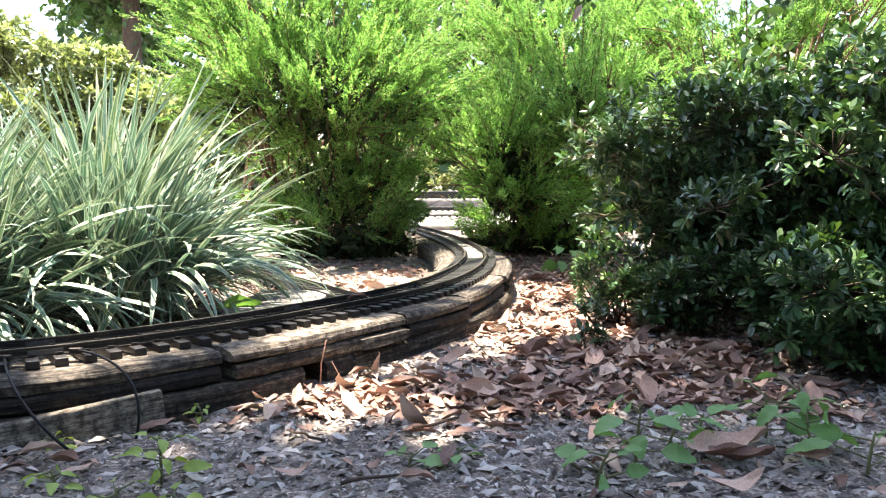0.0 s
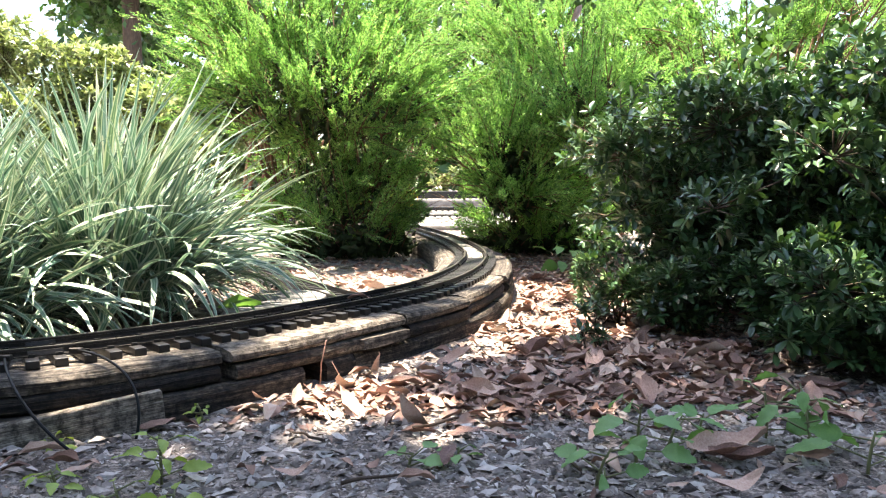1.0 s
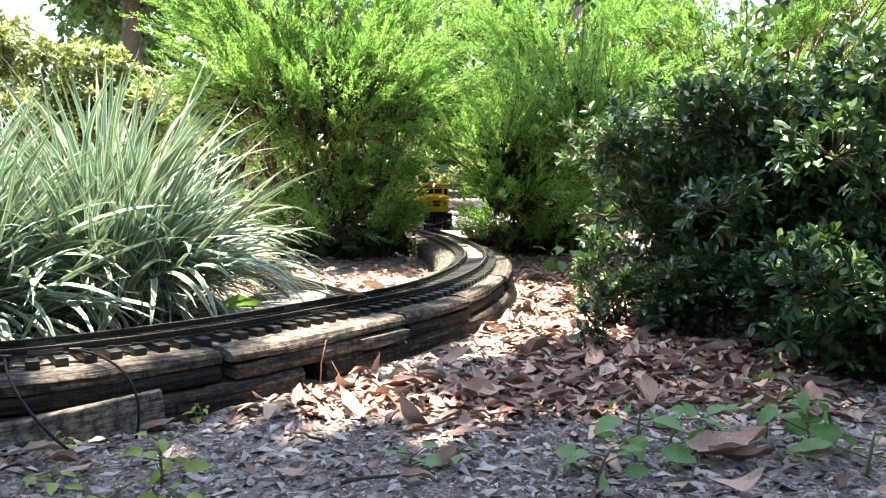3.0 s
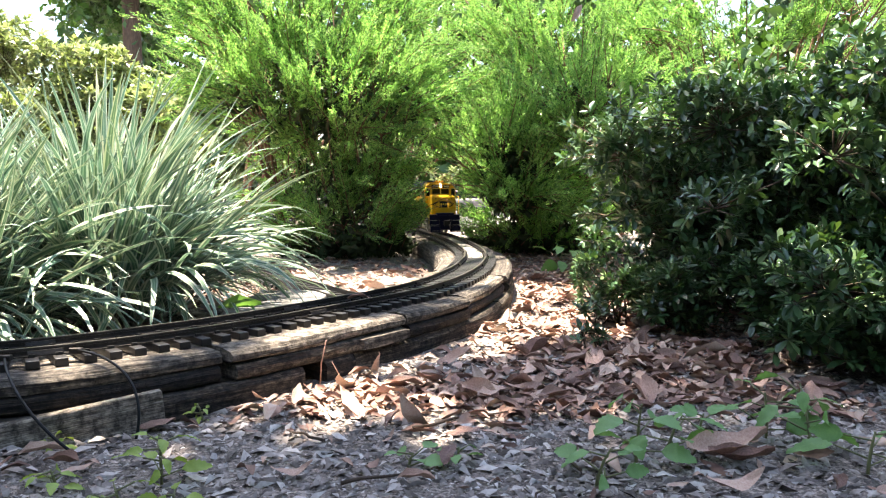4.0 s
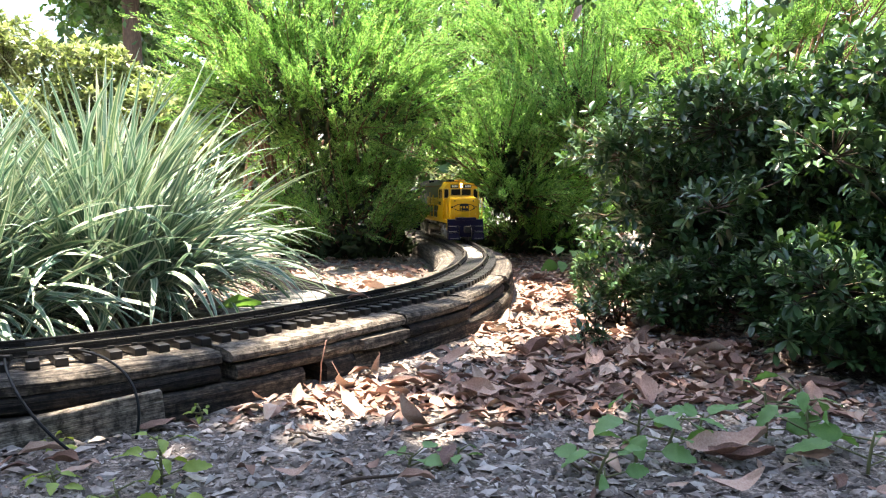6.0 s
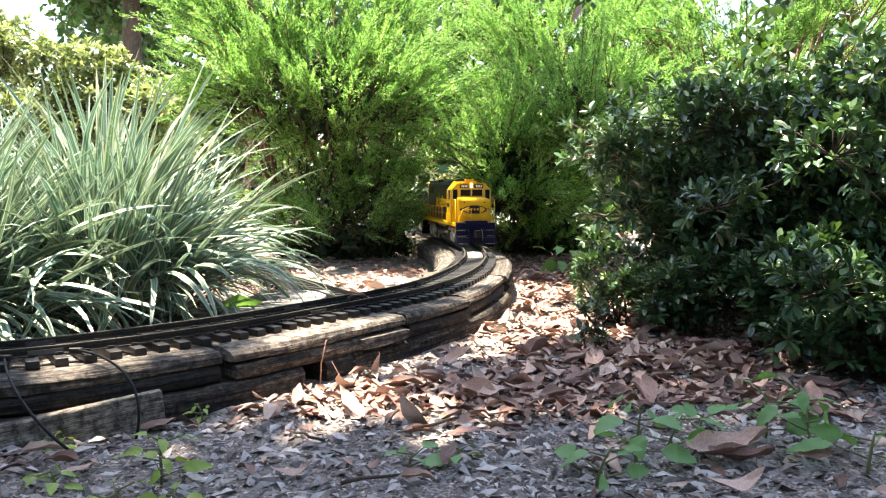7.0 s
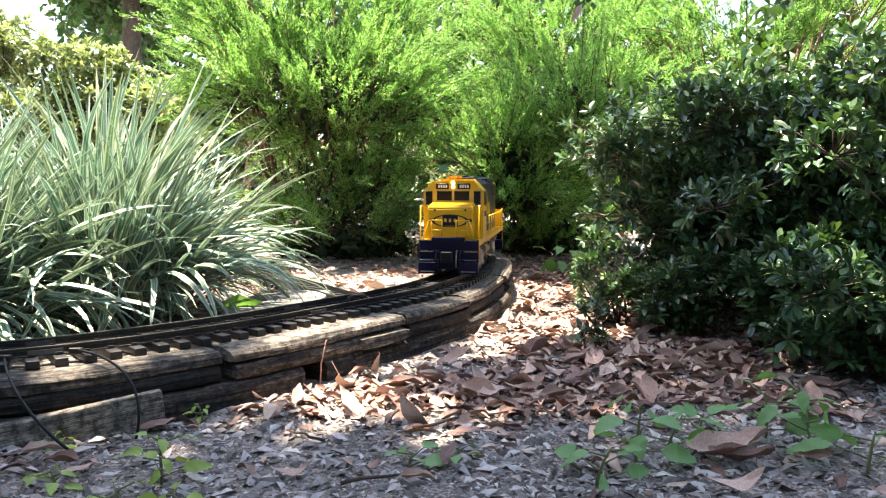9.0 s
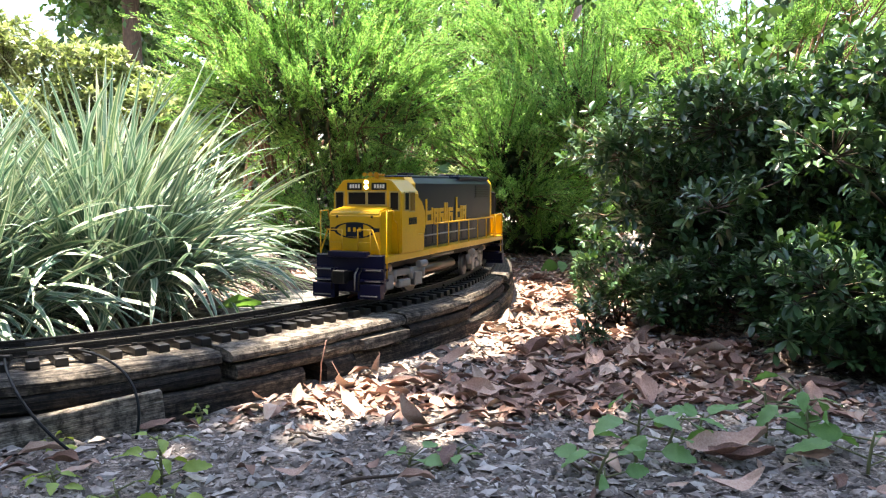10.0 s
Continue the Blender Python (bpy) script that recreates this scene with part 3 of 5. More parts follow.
def build_shrub(centre, size, label, whorls, leaf=0.021, mat=M_SHRUB, name="evergreen_shrub", seed=3, lumps=26, group="", width=0.42, per=8, inside=0, extra=()):
    """Leafy shrub: stems from the foot to lumps in an uneven crown, whorls of leaves at the stem ends."""
    r = np.random.default_rng(seed)
    ob = thing(name, label, "shrub", group)
    c, s = np.array(centre, float), np.array(size, float)
    cores = []
    while len(cores) < lumps:
        p = r.uniform(-1, 1, 3)
        if 0.42 < np.linalg.norm(p) < 0.97:
            cores.append(c + p * s * 0.82)
    wood = bmesh.new()
    foot = np.array([c[0], c[1], 0.0])
    P, D, S = [], [], []
    knobs = [(q, r.uniform(0.22, 0.4) * s.mean(), whorls // lumps) for q in cores] + [(np.array(q), rad, n) for q, rad, n in extra]
    for q, rad, count in knobs:
        f = foot + np.array([r.uniform(-0.3, 0.3) * s[0], r.uniform(-0.3, 0.3) * s[1], 0])
        m = (f + q) / 2 + (0.35 * (c - foot) if count > 25 and len(extra) else 0) + r.normal(0, 0.03, 3) * min(1.0, s.mean() / 0.2)
        w = min(1.0, 0.3 + s.mean() / 0.3)
        tube(wood, [f, m, q], [0.0035 * w, 0.0026 * w, 0.0010 * w], 5)
        for _ in range(count):
            d = r.normal(0, 1, 3)
            d[2] = d[2] * 0.8 + 0.45
            d /= np.linalg.norm(d)
            k = r.uniform(0.25, 1.0) ** 0.6
            e = q + d * rad * k * np.array([1.1, 1.1, 0.85])
            if e[2] < 0.02:
                continue
            if r.uniform() < 0.35:
                tube(wood, [q + d * rad * 0.1, e], [0.0014, 0.0008], 3)
            for j in range(per):
                az = j * 2.4 + r.uniform(-0.3, 0.3)
                a = np.cross(d, [0.3, 0.2, 0.9])
                a /= np.linalg.norm(a)
                b = np.cross(d, a)
                ld = (math.cos(az) * a + math.sin(az) * b) * r.uniform(0.7, 1.0) + d * r.uniform(0.2, 1.0) + np.array([0, 0, 0.15])
                P.append(e - d * leaf * 0.55 * j / per), D.append(ld), S.append(leaf * r.uniform(0.65, 1.2))
    P, D, S = np.array(P), np.array(D), np.array(S)
    tv, tf = leaf_template(1, width, 0.12, 0.25, 0.6) if leaf < 0.04 else far_leaf(width)
    V, F = scatter(tv, tf, P, frames_np(D, r.normal(0, 0.35, len(P))), S)
    tagged(part("stemwork", wood, M_BARK, ob, "thin dark woody stems"), kind="stuff")
    part("foliage", mesh_np("foliage", V, F, mat, smooth=True), mat, ob)
    if inside:
        P, D, S = inner_leaves(r, c, s * 0.68, inside, leaf)
        part("inner_foliage", mesh_np("inner_foliage", *scatter(*far_leaf(0.4), P, frames_np(D, r.uniform(0, 6.28, len(P))), S), mat), mat, ob)
    return ob


build_shrub((0.58, 1.34, 0.21), (0.37, 0.28, 0.27), "dense dark green shrub with small glossy leaves", 3200, 0.019, seed=31, lumps=56, inside=15000, width=0.43)
build_shrub((0.80, 1.16, 0.29), (0.34, 0.24, 0.29), "glossy dark green shrub catching the sun on top", 2200, 0.019, seed=32, lumps=40, inside=11000, extra=[((0.49, 0.97, 0.255), 0.075, 60), ((0.57, 1.02, 0.37), 0.085, 60), ((0.44, 0.88, 0.10), 0.065, 55), ((0.51, 0.90, 0.085), 0.05, 30), ((0.36, 1.02, 0.19), 0.06, 35)], width=0.43)
build_shrub((0.52, 1.02, 0.09), (0.18, 0.12, 0.08), "low dark green shrub spilling onto the leaf litter", 560, 0.019, seed=33, lumps=18, inside=2500, width=0.43)
build_shrub((0.70, 0.98, 0.10), (0.18, 0.12, 0.10), "low dark green shrub at the edge of the bed", 620, 0.019, seed=35, lumps=18, inside=2800, width=0.43)
build_shrub((0.50, 0.90, 0.05), (0.17, 0.07, 0.055), "low leafy shoots of the dark shrub over the litter", 260, 0.018, seed=36, lumps=12, inside=900, width=0.43)
build_shrub((0.60, 0.84, 0.07), (0.15, 0.08, 0.075), "low leafy shoots of the dark shrub over the litter", 300, 0.018, seed=37, lumps=12, inside=1100, width=0.43)
# Added filler shrub: keeps lit ground from showing through the glossy one.
build_shrub((0.85, 1.80, 0.24), (0.50, 0.16, 0.26), "added shrub mass that blocks light behind the glossy one", 1500, 0.026, seed=38, lumps=40, inside=6000, width=0.42)
build_shrub((0.265, 1.20, 0.075), (0.085, 0.07, 0.085), "small grey-green sprigs of shrub among fallen leaves", 190, 0.014, seed=34, lumps=14, per=7, inside=250)
build_shrub((0.20, 1.00, 0.035), (0.045, 0.035, 0.04), "sparse low sprig of shrub among fallen leaves", 60, 0.012, seed=39, lumps=8, per=6)
build_shrub((0.36, 1.12, 0.06), (0.10, 0.09, 0.07), "low dark green shoots at the foot of the shrub", 260, 0.017, seed=40, lumps=12, per=7, inside=700)


def build_grass(base, label, blades=620, height=0.42, seed=5, spread=1.0):
    """Clump of long striped blades that rise, arch over and fall outwards."""
    r = np.random.default_rng(seed)
    V, F, UV, o = [], [], [], 0
    n = 11
    for i in range(blades):
        az = r.uniform(0, 2 * math.pi)
        out = r.uniform(0.0, 1.0) ** 0.75
        ln = height * r.uniform(0.7, 1.15) * (1.0 - 0.22 * out) * (1.0 - 0.18 * max(0, -math.sin(az)) * out)
        tilt = math.radians(3 + 44 * out * spread + r.normal(0, 8))
        bend = math.radians(r.uniform(12, 115) * (0.36 + out)) + (math.radians(20) if r.uniform() < 0.12 else 0)
        p = np.array(base) + np.array([math.cos(az), math.sin(az), 0]) * r.uniform(0, 0.11) * (0.4 + out)
        p[2] = base[2]
        w = r.uniform(0.0040, 0.0085)
        side = np.array([-math.sin(az), math.cos(az), 0])
        tw = r.normal(0, 0.5)
        sway = r.normal(0, 0.8)
        for k in range(n + 1):
            u = k / n
            th = tilt + bend * u ** 1.3
            d = np.array([math.cos(az + sway * u) * math.sin(th), math.sin(az + sway * u) * math.sin(th), math.cos(th)])
            if k:
                p = p + d * ln / n
            p[2] = max(p[2], 0.012)
            nn = np.cross(d, side)
            sd = side * math.cos(tw * u) + nn * math.sin(tw * u)
            ww = w * min(1, 0.55 + 2.2 * u) * (1 - u ** 3.0) + 0.0002
            for j, q in enumerate((-1, 0, 1)):
                V.append(p + sd * ww * q + (nn * -0.25 * ww if q == 0 else 0))
                UV.append((0.5 + 0.5 * q, u))
        for k in range(n):
            for j in range(2):
                a = o + k * 3 + j
                F.append((a, a + 3, a + 4, a + 1))
        o += (n + 1) * 3
    ob = thing("ornamental_grass", label, "grass", "striped grass clumps")
    part("blades", mesh_np("blades", np.array(V), np.array(F), M_GRASS, np.array(UV), smooth=True), M_GRASS, ob)
    return ob


build_grass((-0.55, 1.24, 0.02), "large clump of cream-striped ornamental grass by the track", 950, 0.40, 51)
build_grass((-0.74, 0.90, 0.02), "nearer clump of arching cream-striped ornamental grass", 330, 0.28, 53, 1.1)
build_grass((-0.70, 1.02, 0.02), "arching clump of cream-striped ornamental grass", 650, 0.35, 52, 1.15)

# Background: sunlit leafy shrubs, a dark tree and a hedge.
for i, (c, s, w) in enumerate([((-2.1, 3.7, 0.5), (0.75, 0.5, 0.5), 1500), ((-1.25, 3.9, 0.45), (0.55, 0.5, 0.42), 1100), ((-2.9, 4.6, 0.6), (0.8, 0.6, 0.6), 900)]):
    build_shrub(c, s, "sunlit garden shrub with yellow-green leaves", w * 2, 0.041, M_FARLEAF, "garden_shrub", 60 + i, 26, "background shrubs", 0.5)
for i, x in enumerate(np.arange(-5.5, 7.5, 1.5)):
    build_shrub((x, 9.5 + 0.6 * math.sin(i * 2.1), 0.6), (1.1, 0.7, 0.75), "pale sunlit shrub far behind the tracks", 300, 0.1, M_FARLEAF, "garden_shrub", 80 + i, 20, "background shrubs", 0.5)


def clump_tree(name, foot, top, radius, label, crown, leaves, leaf, seed, places=None):
    r = np.random.default_rng(seed)
    ob = thing(name, label, "tree", "trees")
    f, t = np.array(foot, float), np.array(top, float)
    bm = bmesh.new()
    tube(bm, [f + (t - f) * u + np.array([0.03 * math.sin(u * 7), 0, 0]) for u in np.linspace(0, 1, 9)], [radius * (1.25 - 0.25 * min(1, u * 6) - 0.55 * u) for u in np.linspace(0, 1, 9)], 12)
    part("trunk", bm, M_BARK, ob, "dark upright trunk")
    bm = bmesh.new()
    P = places
    if P is None:
        c, s = np.array(crown[0]), np.array(crown[1])
        cores = [c + r.uniform(-1, 1, 3) * s * 0.75 for _ in range(26)]
        for q in cores:
            a = f + (t - f) * r.uniform(0.35, 0.95)
            tube(bm, [a, (a + q) / 2 + np.array([0, 0, 0.1]), q], [radius * 0.22, radius * 0.13, radius * 0.04], 5)
        P = np.concatenate([q + r.normal(0, 0.3, (leaves // 26, 3)) * s * 0.6 for q in cores])
    else:
        idx = r.choice(len(P), 26, replace=False)
        for q in P[idx]:
            tube(bm, [t, (t + q) / 2 + np.array([0, 0, 0.25]), q], [radius * 0.22, radius * 0.12, 0.008], 6)
    part("limbs", bm, M_BARK, ob)
    tv, tf = far_leaf(0.48)
    V, F = scatter(tv, tf, P, frames_np(r.normal(0, 1, (len(P), 3)), r.uniform(0, 6.28, len(P))), leaf * r.uniform(0.7, 1.3, len(P)))
    part("crown", mesh_np("crown", V, F, M_TREELEAF), M_TREELEAF, ob)
    return ob


clump_tree("tree", (-2.66, 6.6, 0), (-2.62, 6.6, 5.0), 0.088, "dark-leaved tree with a straight trunk behind the shrubs", ((-2.45, 6.9, 2.9), (0.95, 0.8, 1.3)), 34000, 0.085, 91)


def build_woods():
    """Far trees that close the view: one mass of leaf sprays with an uneven top."""
    r = np.random.default_rng(97)
    P = []
    while len(P) < 22000:
        x, y, z = r.uniform(-6.5, 16), r.uniform(12.5, 15.5), r.uniform(0.2, 7.0)
        if z < 4.6 + 1.6 * math.sin(x * 0.9) + 0.9 * math.sin(x * 2.3) and noise.noise(Vector((x * 0.8, z * 0.8, 4.0))) > -0.35:
            P.append((x, y, z))
    P = np.array(P)
    tv, tf = far_leaf(0.55)
    V, F = scatter(tv, tf, P, frames_np(r.normal(0, 1, (len(P), 3)), r.uniform(0, 6.28, len(P))), r.uniform(0.18, 0.42, len(P)))
    thing("far_woods", "sunlit green trees far behind the garden", "trees", kind="stuff", data=mesh_np("far_woods", V, F, M_TREELEAF))


build_woods()


def build_skylight_blocker():
    """Unseen leaf mass added behind and beside the eye to cut sky light: sprays round the near side."""
    r = np.random.default_rng(98)
    P = []
    while len(P) < 20000:
        a, d, z = r.uniform(math.radians(172), math.radians(372)), r.uniform(3.6, 4.8), r.uniform(0.05, 3.6)
        if z < 2.3 + 0.5 * math.sin(a * 5) + 0.4 * math.sin(a * 13):
            P.append((0.6 + d * math.cos(a), 0.8 + d * math.sin(a), z))
    P = np.array(P)
    V, F = scatter(*far_leaf(0.55), P, frames_np(r.normal(0, 1, (len(P), 3)), r.uniform(0, 6.28, len(P))), r.uniform(0.14, 0.30, len(P)))
    thing("near_woods", "unseen leaf mass added on the near side to block sky light", "trees", kind="stuff", data=mesh_np("near_woods", V, F, M_TREELEAF))


build_skylight_blocker()


# The shade tree stands beside the bed, unseen and added for its dappled shade. Its crown reaches over the bed, with
# gaps set where sun flecks fall.
GAPS = [(-0.09, 0.765, 0.14, 0.07), (0.20, 1.36, 0.17, 0.32), (-0.16, 0.92, 0.17, 0.10), (0.06, 1.08, 0.09, 0.12), (0.59, 0.97, 0.13, 0.085), (0.48, 0.87, 0.08, 0.055),
        (0.12, 0.90, 0.05, 0.035), (0.17, 0.79, 0.05, 0.03), (0.36, 0.47, 0.07, 0.05)]
SHADED = (0.37, 1.96, 0.20, 0.20)     # added leaf patch, unseen: shades the ground between bend and juniper


def canopy_places(n, seed):
    """Leaf places in an uneven rounded crown, left open along the gaps towards the sun."""
    r = np.random.default_rng(seed)
    out = []
    while len(out) < n:
        # Every twelfth leaf goes to the added patch that shades ground by the bend.
        if len(out) % 12 == 0:
            a, q = r.uniform(0, 6.28), math.sqrt(r.uniform())
            gx, gy = SHADED[0] + SHADED[2] * q * math.cos(a), SHADED[1] + SHADED[3] * q * math.sin(a)
            out.append(np.array([gx, gy, 0]) + np.array(SUN_WAY) * (r.uniform(2.5, 2.9) / SUN_WAY.z))
            continue
        gx, gy = r.uniform(-2.2, 2.6), r.uniform(-1.6, 1.6)
        edge = math.hypot((gx - 0.2) / 2.0, (gy - 0.22) / 1.35) + 0.3 * noise.noise(Vector((gx * 1.6, gy * 1.6, 8.0)))
        lim = (0.62 if gx < -0.45 else 0.76 if gx < -0.28 else 1.18) + 0.10 * math.sin(gx * 7) if gx < 0.42 else 1.12 if gx < 0.6 else 0.80
        if edge > 1 or gy > lim or any(((gx - a) / c) ** 2 + ((gy - b) / d) ** 2 < 1 for a, b, c, d in GAPS):
            continue
        z = 3.0 + (1 - edge) * r.uniform(-0.35, 0.75) + r.uniform(-0.12, 0.12)
        out.append(np.array([gx, gy, 0]) + np.array(SUN_WAY) * (z / SUN_WAY.z))
    return np.array(out)


clump_tree("shade_tree", (-1.85, 0.45, 0), (-1.05, 1.0, 2.55), 0.15, "unseen tall shade tree whose crown hangs over the garden bed", None, 0, 0.10, 92, places=canopy_places(21500, 93))


# ---- ground cover ----
def in_bed(x, y, margin=0.11):
    d = np.hypot(LINE[:, 0] - x, LINE[:, 1] - y)
    return d.min() < margin


def build_chips():
    r = np.random.default_rng(41)
    tv = np.array([(-1, -.3, 0), (1, -.15, .05), (-.2, .5, 0), (.0, .05, .42)], float)
    tf = np.array([(0, 1, 3), (1, 2, 3), (2, 0, 3)])
    P = []
    while len(P) < 56000:
        x, y = r.uniform(-0.75, 1.0), 0.33 + 1.1 * r.uniform() ** 1.9
        if not in_bed(x, y, 0.10):
            P.append((x, y, ground_z(x, y) + r.uniform(-0.001, 0.003)))
    P = np.array(P)
    a = r.uniform(0, 6.28, len(P))
    D = np.stack([np.cos(a), np.sin(a), r.normal(0, 0.3, len(P))], 1)
    V, F = scatter(tv, tf, P, frames_np(D, r.normal(0, 0.5, len(P))), 0.0022 + 0.0095 * r.uniform(0, 1, len(P)) ** 3.2)
    thing("mulch", "grey wood chips and gravel scattered on the soil", "mulch", kind="stuff", data=mesh_np("mulch", V, F, M_CHIP))


def dry_leaf_mesh(seed, n=9, cols=(-1, -0.5, 0, 0.5, 1)):
    """A curled fallen leaf with a midrib fold, about one unit long."""
    r = np.random.default_rng(seed)
    w = r.uniform(0.26, 0.44)
    curl, cup, tw = r.uniform(-1.0, 1.3), r.uniform(-0.5, 1.3), r.uniform(-1.1, 1.1)
    bow = r.uniform(-0.25, 0.25)
    V, F = [], []
    for i in range(n):
        u = i / (n - 1)
        ww = w / 2 * (math.sin(math.pi * min(1, u * 0.96 + 0.04)) ** 0.8) * (1 + 0.1 * math.sin(u * 23 + seed)) + 0.004
        z = curl * 0.35 * (u - 0.5) ** 2 * 2
        for s in cols:
            a = tw * (u - 0.5)
            y, zz = s * ww, cup * s * s * ww * 0.9 + (0.0 if s else -0.012) + 0.03 * math.sin(u * 11 + s * 3 + seed)
            V.append((u - 0.5, bow * (u - 0.5) ** 2 + y * math.cos(a) - zz * math.sin(a), z + y * math.sin(a) + zz * math.cos(a)))
    for i in range(n - 1):
        k = len(cols)
        for j in range(k - 1):
            F.append((i * k + j, (i + 1) * k + j, (i + 1) * k + j + 1, i * k + j + 1))
    V = np.array(V)
    V[:, 2] -= V[:, 2].min()
    return V, np.array(F)


def litter_spot(r):
    """Where dry leaves gather: beside the bend, under the shrub, behind the track, thinly in front."""
    k = r.uniform()
    if k < 0.42:
        return r.normal(0.24, 0.12), 0.75 + abs(r.normal(0.0, 0.40)) + 0.035 * r.normal()
    if k < 0.53:
        return r.normal(0.0, 0.11), r.normal(0.785, 0.04)
    if k < 0.80:
        return r.uniform(-0.5, 0.4), r.uniform(1.35, 2.3)
    if k < 0.975:
        return r.uniform(0.12, 0.7), r.uniform(1.6, 2.5)
    return r.uniform(-0.5, 0.6), r.uniform(0.42, 0.8)


def build_litter():
    r = np.random.default_rng(43)
    shapes = [dry_leaf_mesh(i) for i in range(9)]
    meshes = [mesh_np("dry_leaf", V, F, M_DRY, smooth=True) for V, F in shapes]
    made = 0
    while made < 290:
        x, y = litter_spot(r)
        if y < 0.42 or in_bed(x, y, 0.098) or y > 2.1 or (x < -0.2 and y < 0.85):
            continue
        s = (0.020 + 0.036 * r.uniform() ** 1.6) * (0.6 if y < 0.68 else 1.0)
        ob = thing("dry_leaf", "curled brown fallen leaf", "leaf", "fallen leaves", data=meshes[made % 9])
        ob.matrix_basis = Matrix.Translation((x, y, ground_z(x, y) + 0.003 + r.uniform(0, 0.008))) @ Euler((r.normal(0, 0.35), r.normal(0, 0.3), r.uniform(0, 6.28))).to_matrix().to_4x4() @ Matrix.Scale(s, 4)
        made += 1
    sets = []
    for V, F in [dry_leaf_mesh(i + 30, 6, (-1, 0, 1)) for i in range(9)]:
        P = []
        while len(P) < 600:
            x, y = litter_spot(r)
            if y > 0.4 and not in_bed(x, y, 0.098):
                P.append((x, y, ground_z(x, y) + r.uniform(0.0, 0.006)))
        a = r.uniform(0, 6.28, len(P))
        D = np.stack([np.cos(a), np.sin(a), r.normal(0, 0.15, len(P))], 1)
        sets.append(scatter(V, F, np.array(P), frames_np(D, r.normal(0, 0.3, len(P))), 0.009 + 0.026 * r.uniform(0, 1, len(P)) ** 1.5))
    thing("leaf_litter", "bed of small brown fallen leaves", "leaf litter", kind="stuff", data=mesh_np("leaf_litter", *joined(sets), M_DRYI, smooth=True))


def build_weed(x, y, h, label, leaves, leaf, seed, mat=M_WEED, width=0.75):
    r = np.random.default_rng(seed)
    ob = thing("weed", label, "weed", "weeds")
    z = ground_z(x, y)
    bm = bmesh.new()
    lean = r.normal(0, 0.15, 2)
    pts = [Vector((x + lean[0] * h * u * u, y + lean[1] * h * u * u, z - 0.004 + h * u)) for u in (0, 0.35, 0.7, 1)]
    tube(bm, pts, [0.0016, 0.0014, 0.0012, 0.0008], 5)
    P, D, S = [], [], []
    for i in range(leaves):
        u = 0.25 + 0.75 * (i + 0.5) / leaves
        p = np.array(pts[0].lerp(pts[3], u))
        a = i * 2.4 + r.uniform(-0.4, 0.4)
        d = np.array([math.cos(a), math.sin(a), r.uniform(0.0, 0.5)])
        st = r.uniform(0.4, 0.9) * leaf
        q = p + d * st
        part("petiole", tube(bmesh.new(), [p, q], [0.0008, 0.0006], 4), M_STEM, ob)
        P.append(q), D.append(d * [1, 1, 0.2] + [0, 0, r.normal(0, 0.25)]), S.append(leaf * r.uniform(0.7, 1.2) * (1.1 - 0.35 * u))
    part("stem", bm, M_STEM, ob)
    tv, tf = toothed_leaf(width * r.uniform(0.8, 1.1), r.uniform(0.15, 0.5))
    me = mesh_np("leaf", tv, tf, mat, smooth=True)
    mats = frames_np(np.array(D), r.normal(0, 0.45, len(P)))
    for p, m, s in zip(P, mats, S):
        lf = part("leaf", me, mat, ob)
        lf.matrix_basis = Matrix.LocRotScale(Vector(p), Matrix(m.tolist()).to_quaternion(), Vector((s, s, s)))
    return ob


build_chips()
build_litter()
for i, (x, y, h, n, lf, lab) in enumerate([
        (0.155, 0.600, 0.055, 8, 0.024, "small green weed with toothed leaves in leaf litter"),
        (0.115, 0.560, 0.035, 6, 0.022, "small green weed with toothed leaves in leaf litter"),
        (0.185, 0.620, 0.040, 6, 0.022, "low weed with pale spotted leaves"),
        (0.285, 0.660, 0.048, 7, 0.026, "green weed with broad toothed leaves"),
        (0.225, 0.660, 0.030, 5, 0.022, "low weed with pale green leaves"),
        (0.305, 0.620, 0.062, 8, 0.027, "green weed with broad toothed leaves"),
        (0.330, 0.580, 0.040, 6, 0.028, "dark green broad-leaved weed"),
        (-0.215, 0.570, 0.050, 8, 0.021, "yellow-green weed seedling in mulch"),
        (-0.225, 0.520, 0.026, 6, 0.020, "yellow-green weed seedling in mulch"),
        (-0.185, 0.515, 0.022, 5, 0.017, "yellow-green weed seedling in mulch"),
        (-0.29, 0.560, 0.022, 5, 0.018, "pale weed seedling in mulch"),
        (-0.23, 0.720, 0.020, 5, 0.011, "small pale weed at the foot of the timbers"),
        (-0.33, 0.640, 0.016, 5, 0.014, "small weed at the foot of the timbers"),
        (0.30, 1.95, 0.07, 8, 0.04, "green weed at the foot of the juniper"),
        (-0.028, 0.60, 0.016, 5, 0.016, "small green weed seedling in mulch"),
        (0.012, 0.61, 0.018, 5, 0.012, "small green weed seedling in mulch")]):
    if x < -0.1:
        build_weed(x, y, h, lab, n + 3, lf * 0.9, 200 + i, M_WEEDY, 0.55)
    else:
        build_weed(x, y, h, lab, n, lf * 1.12, 200 + i)

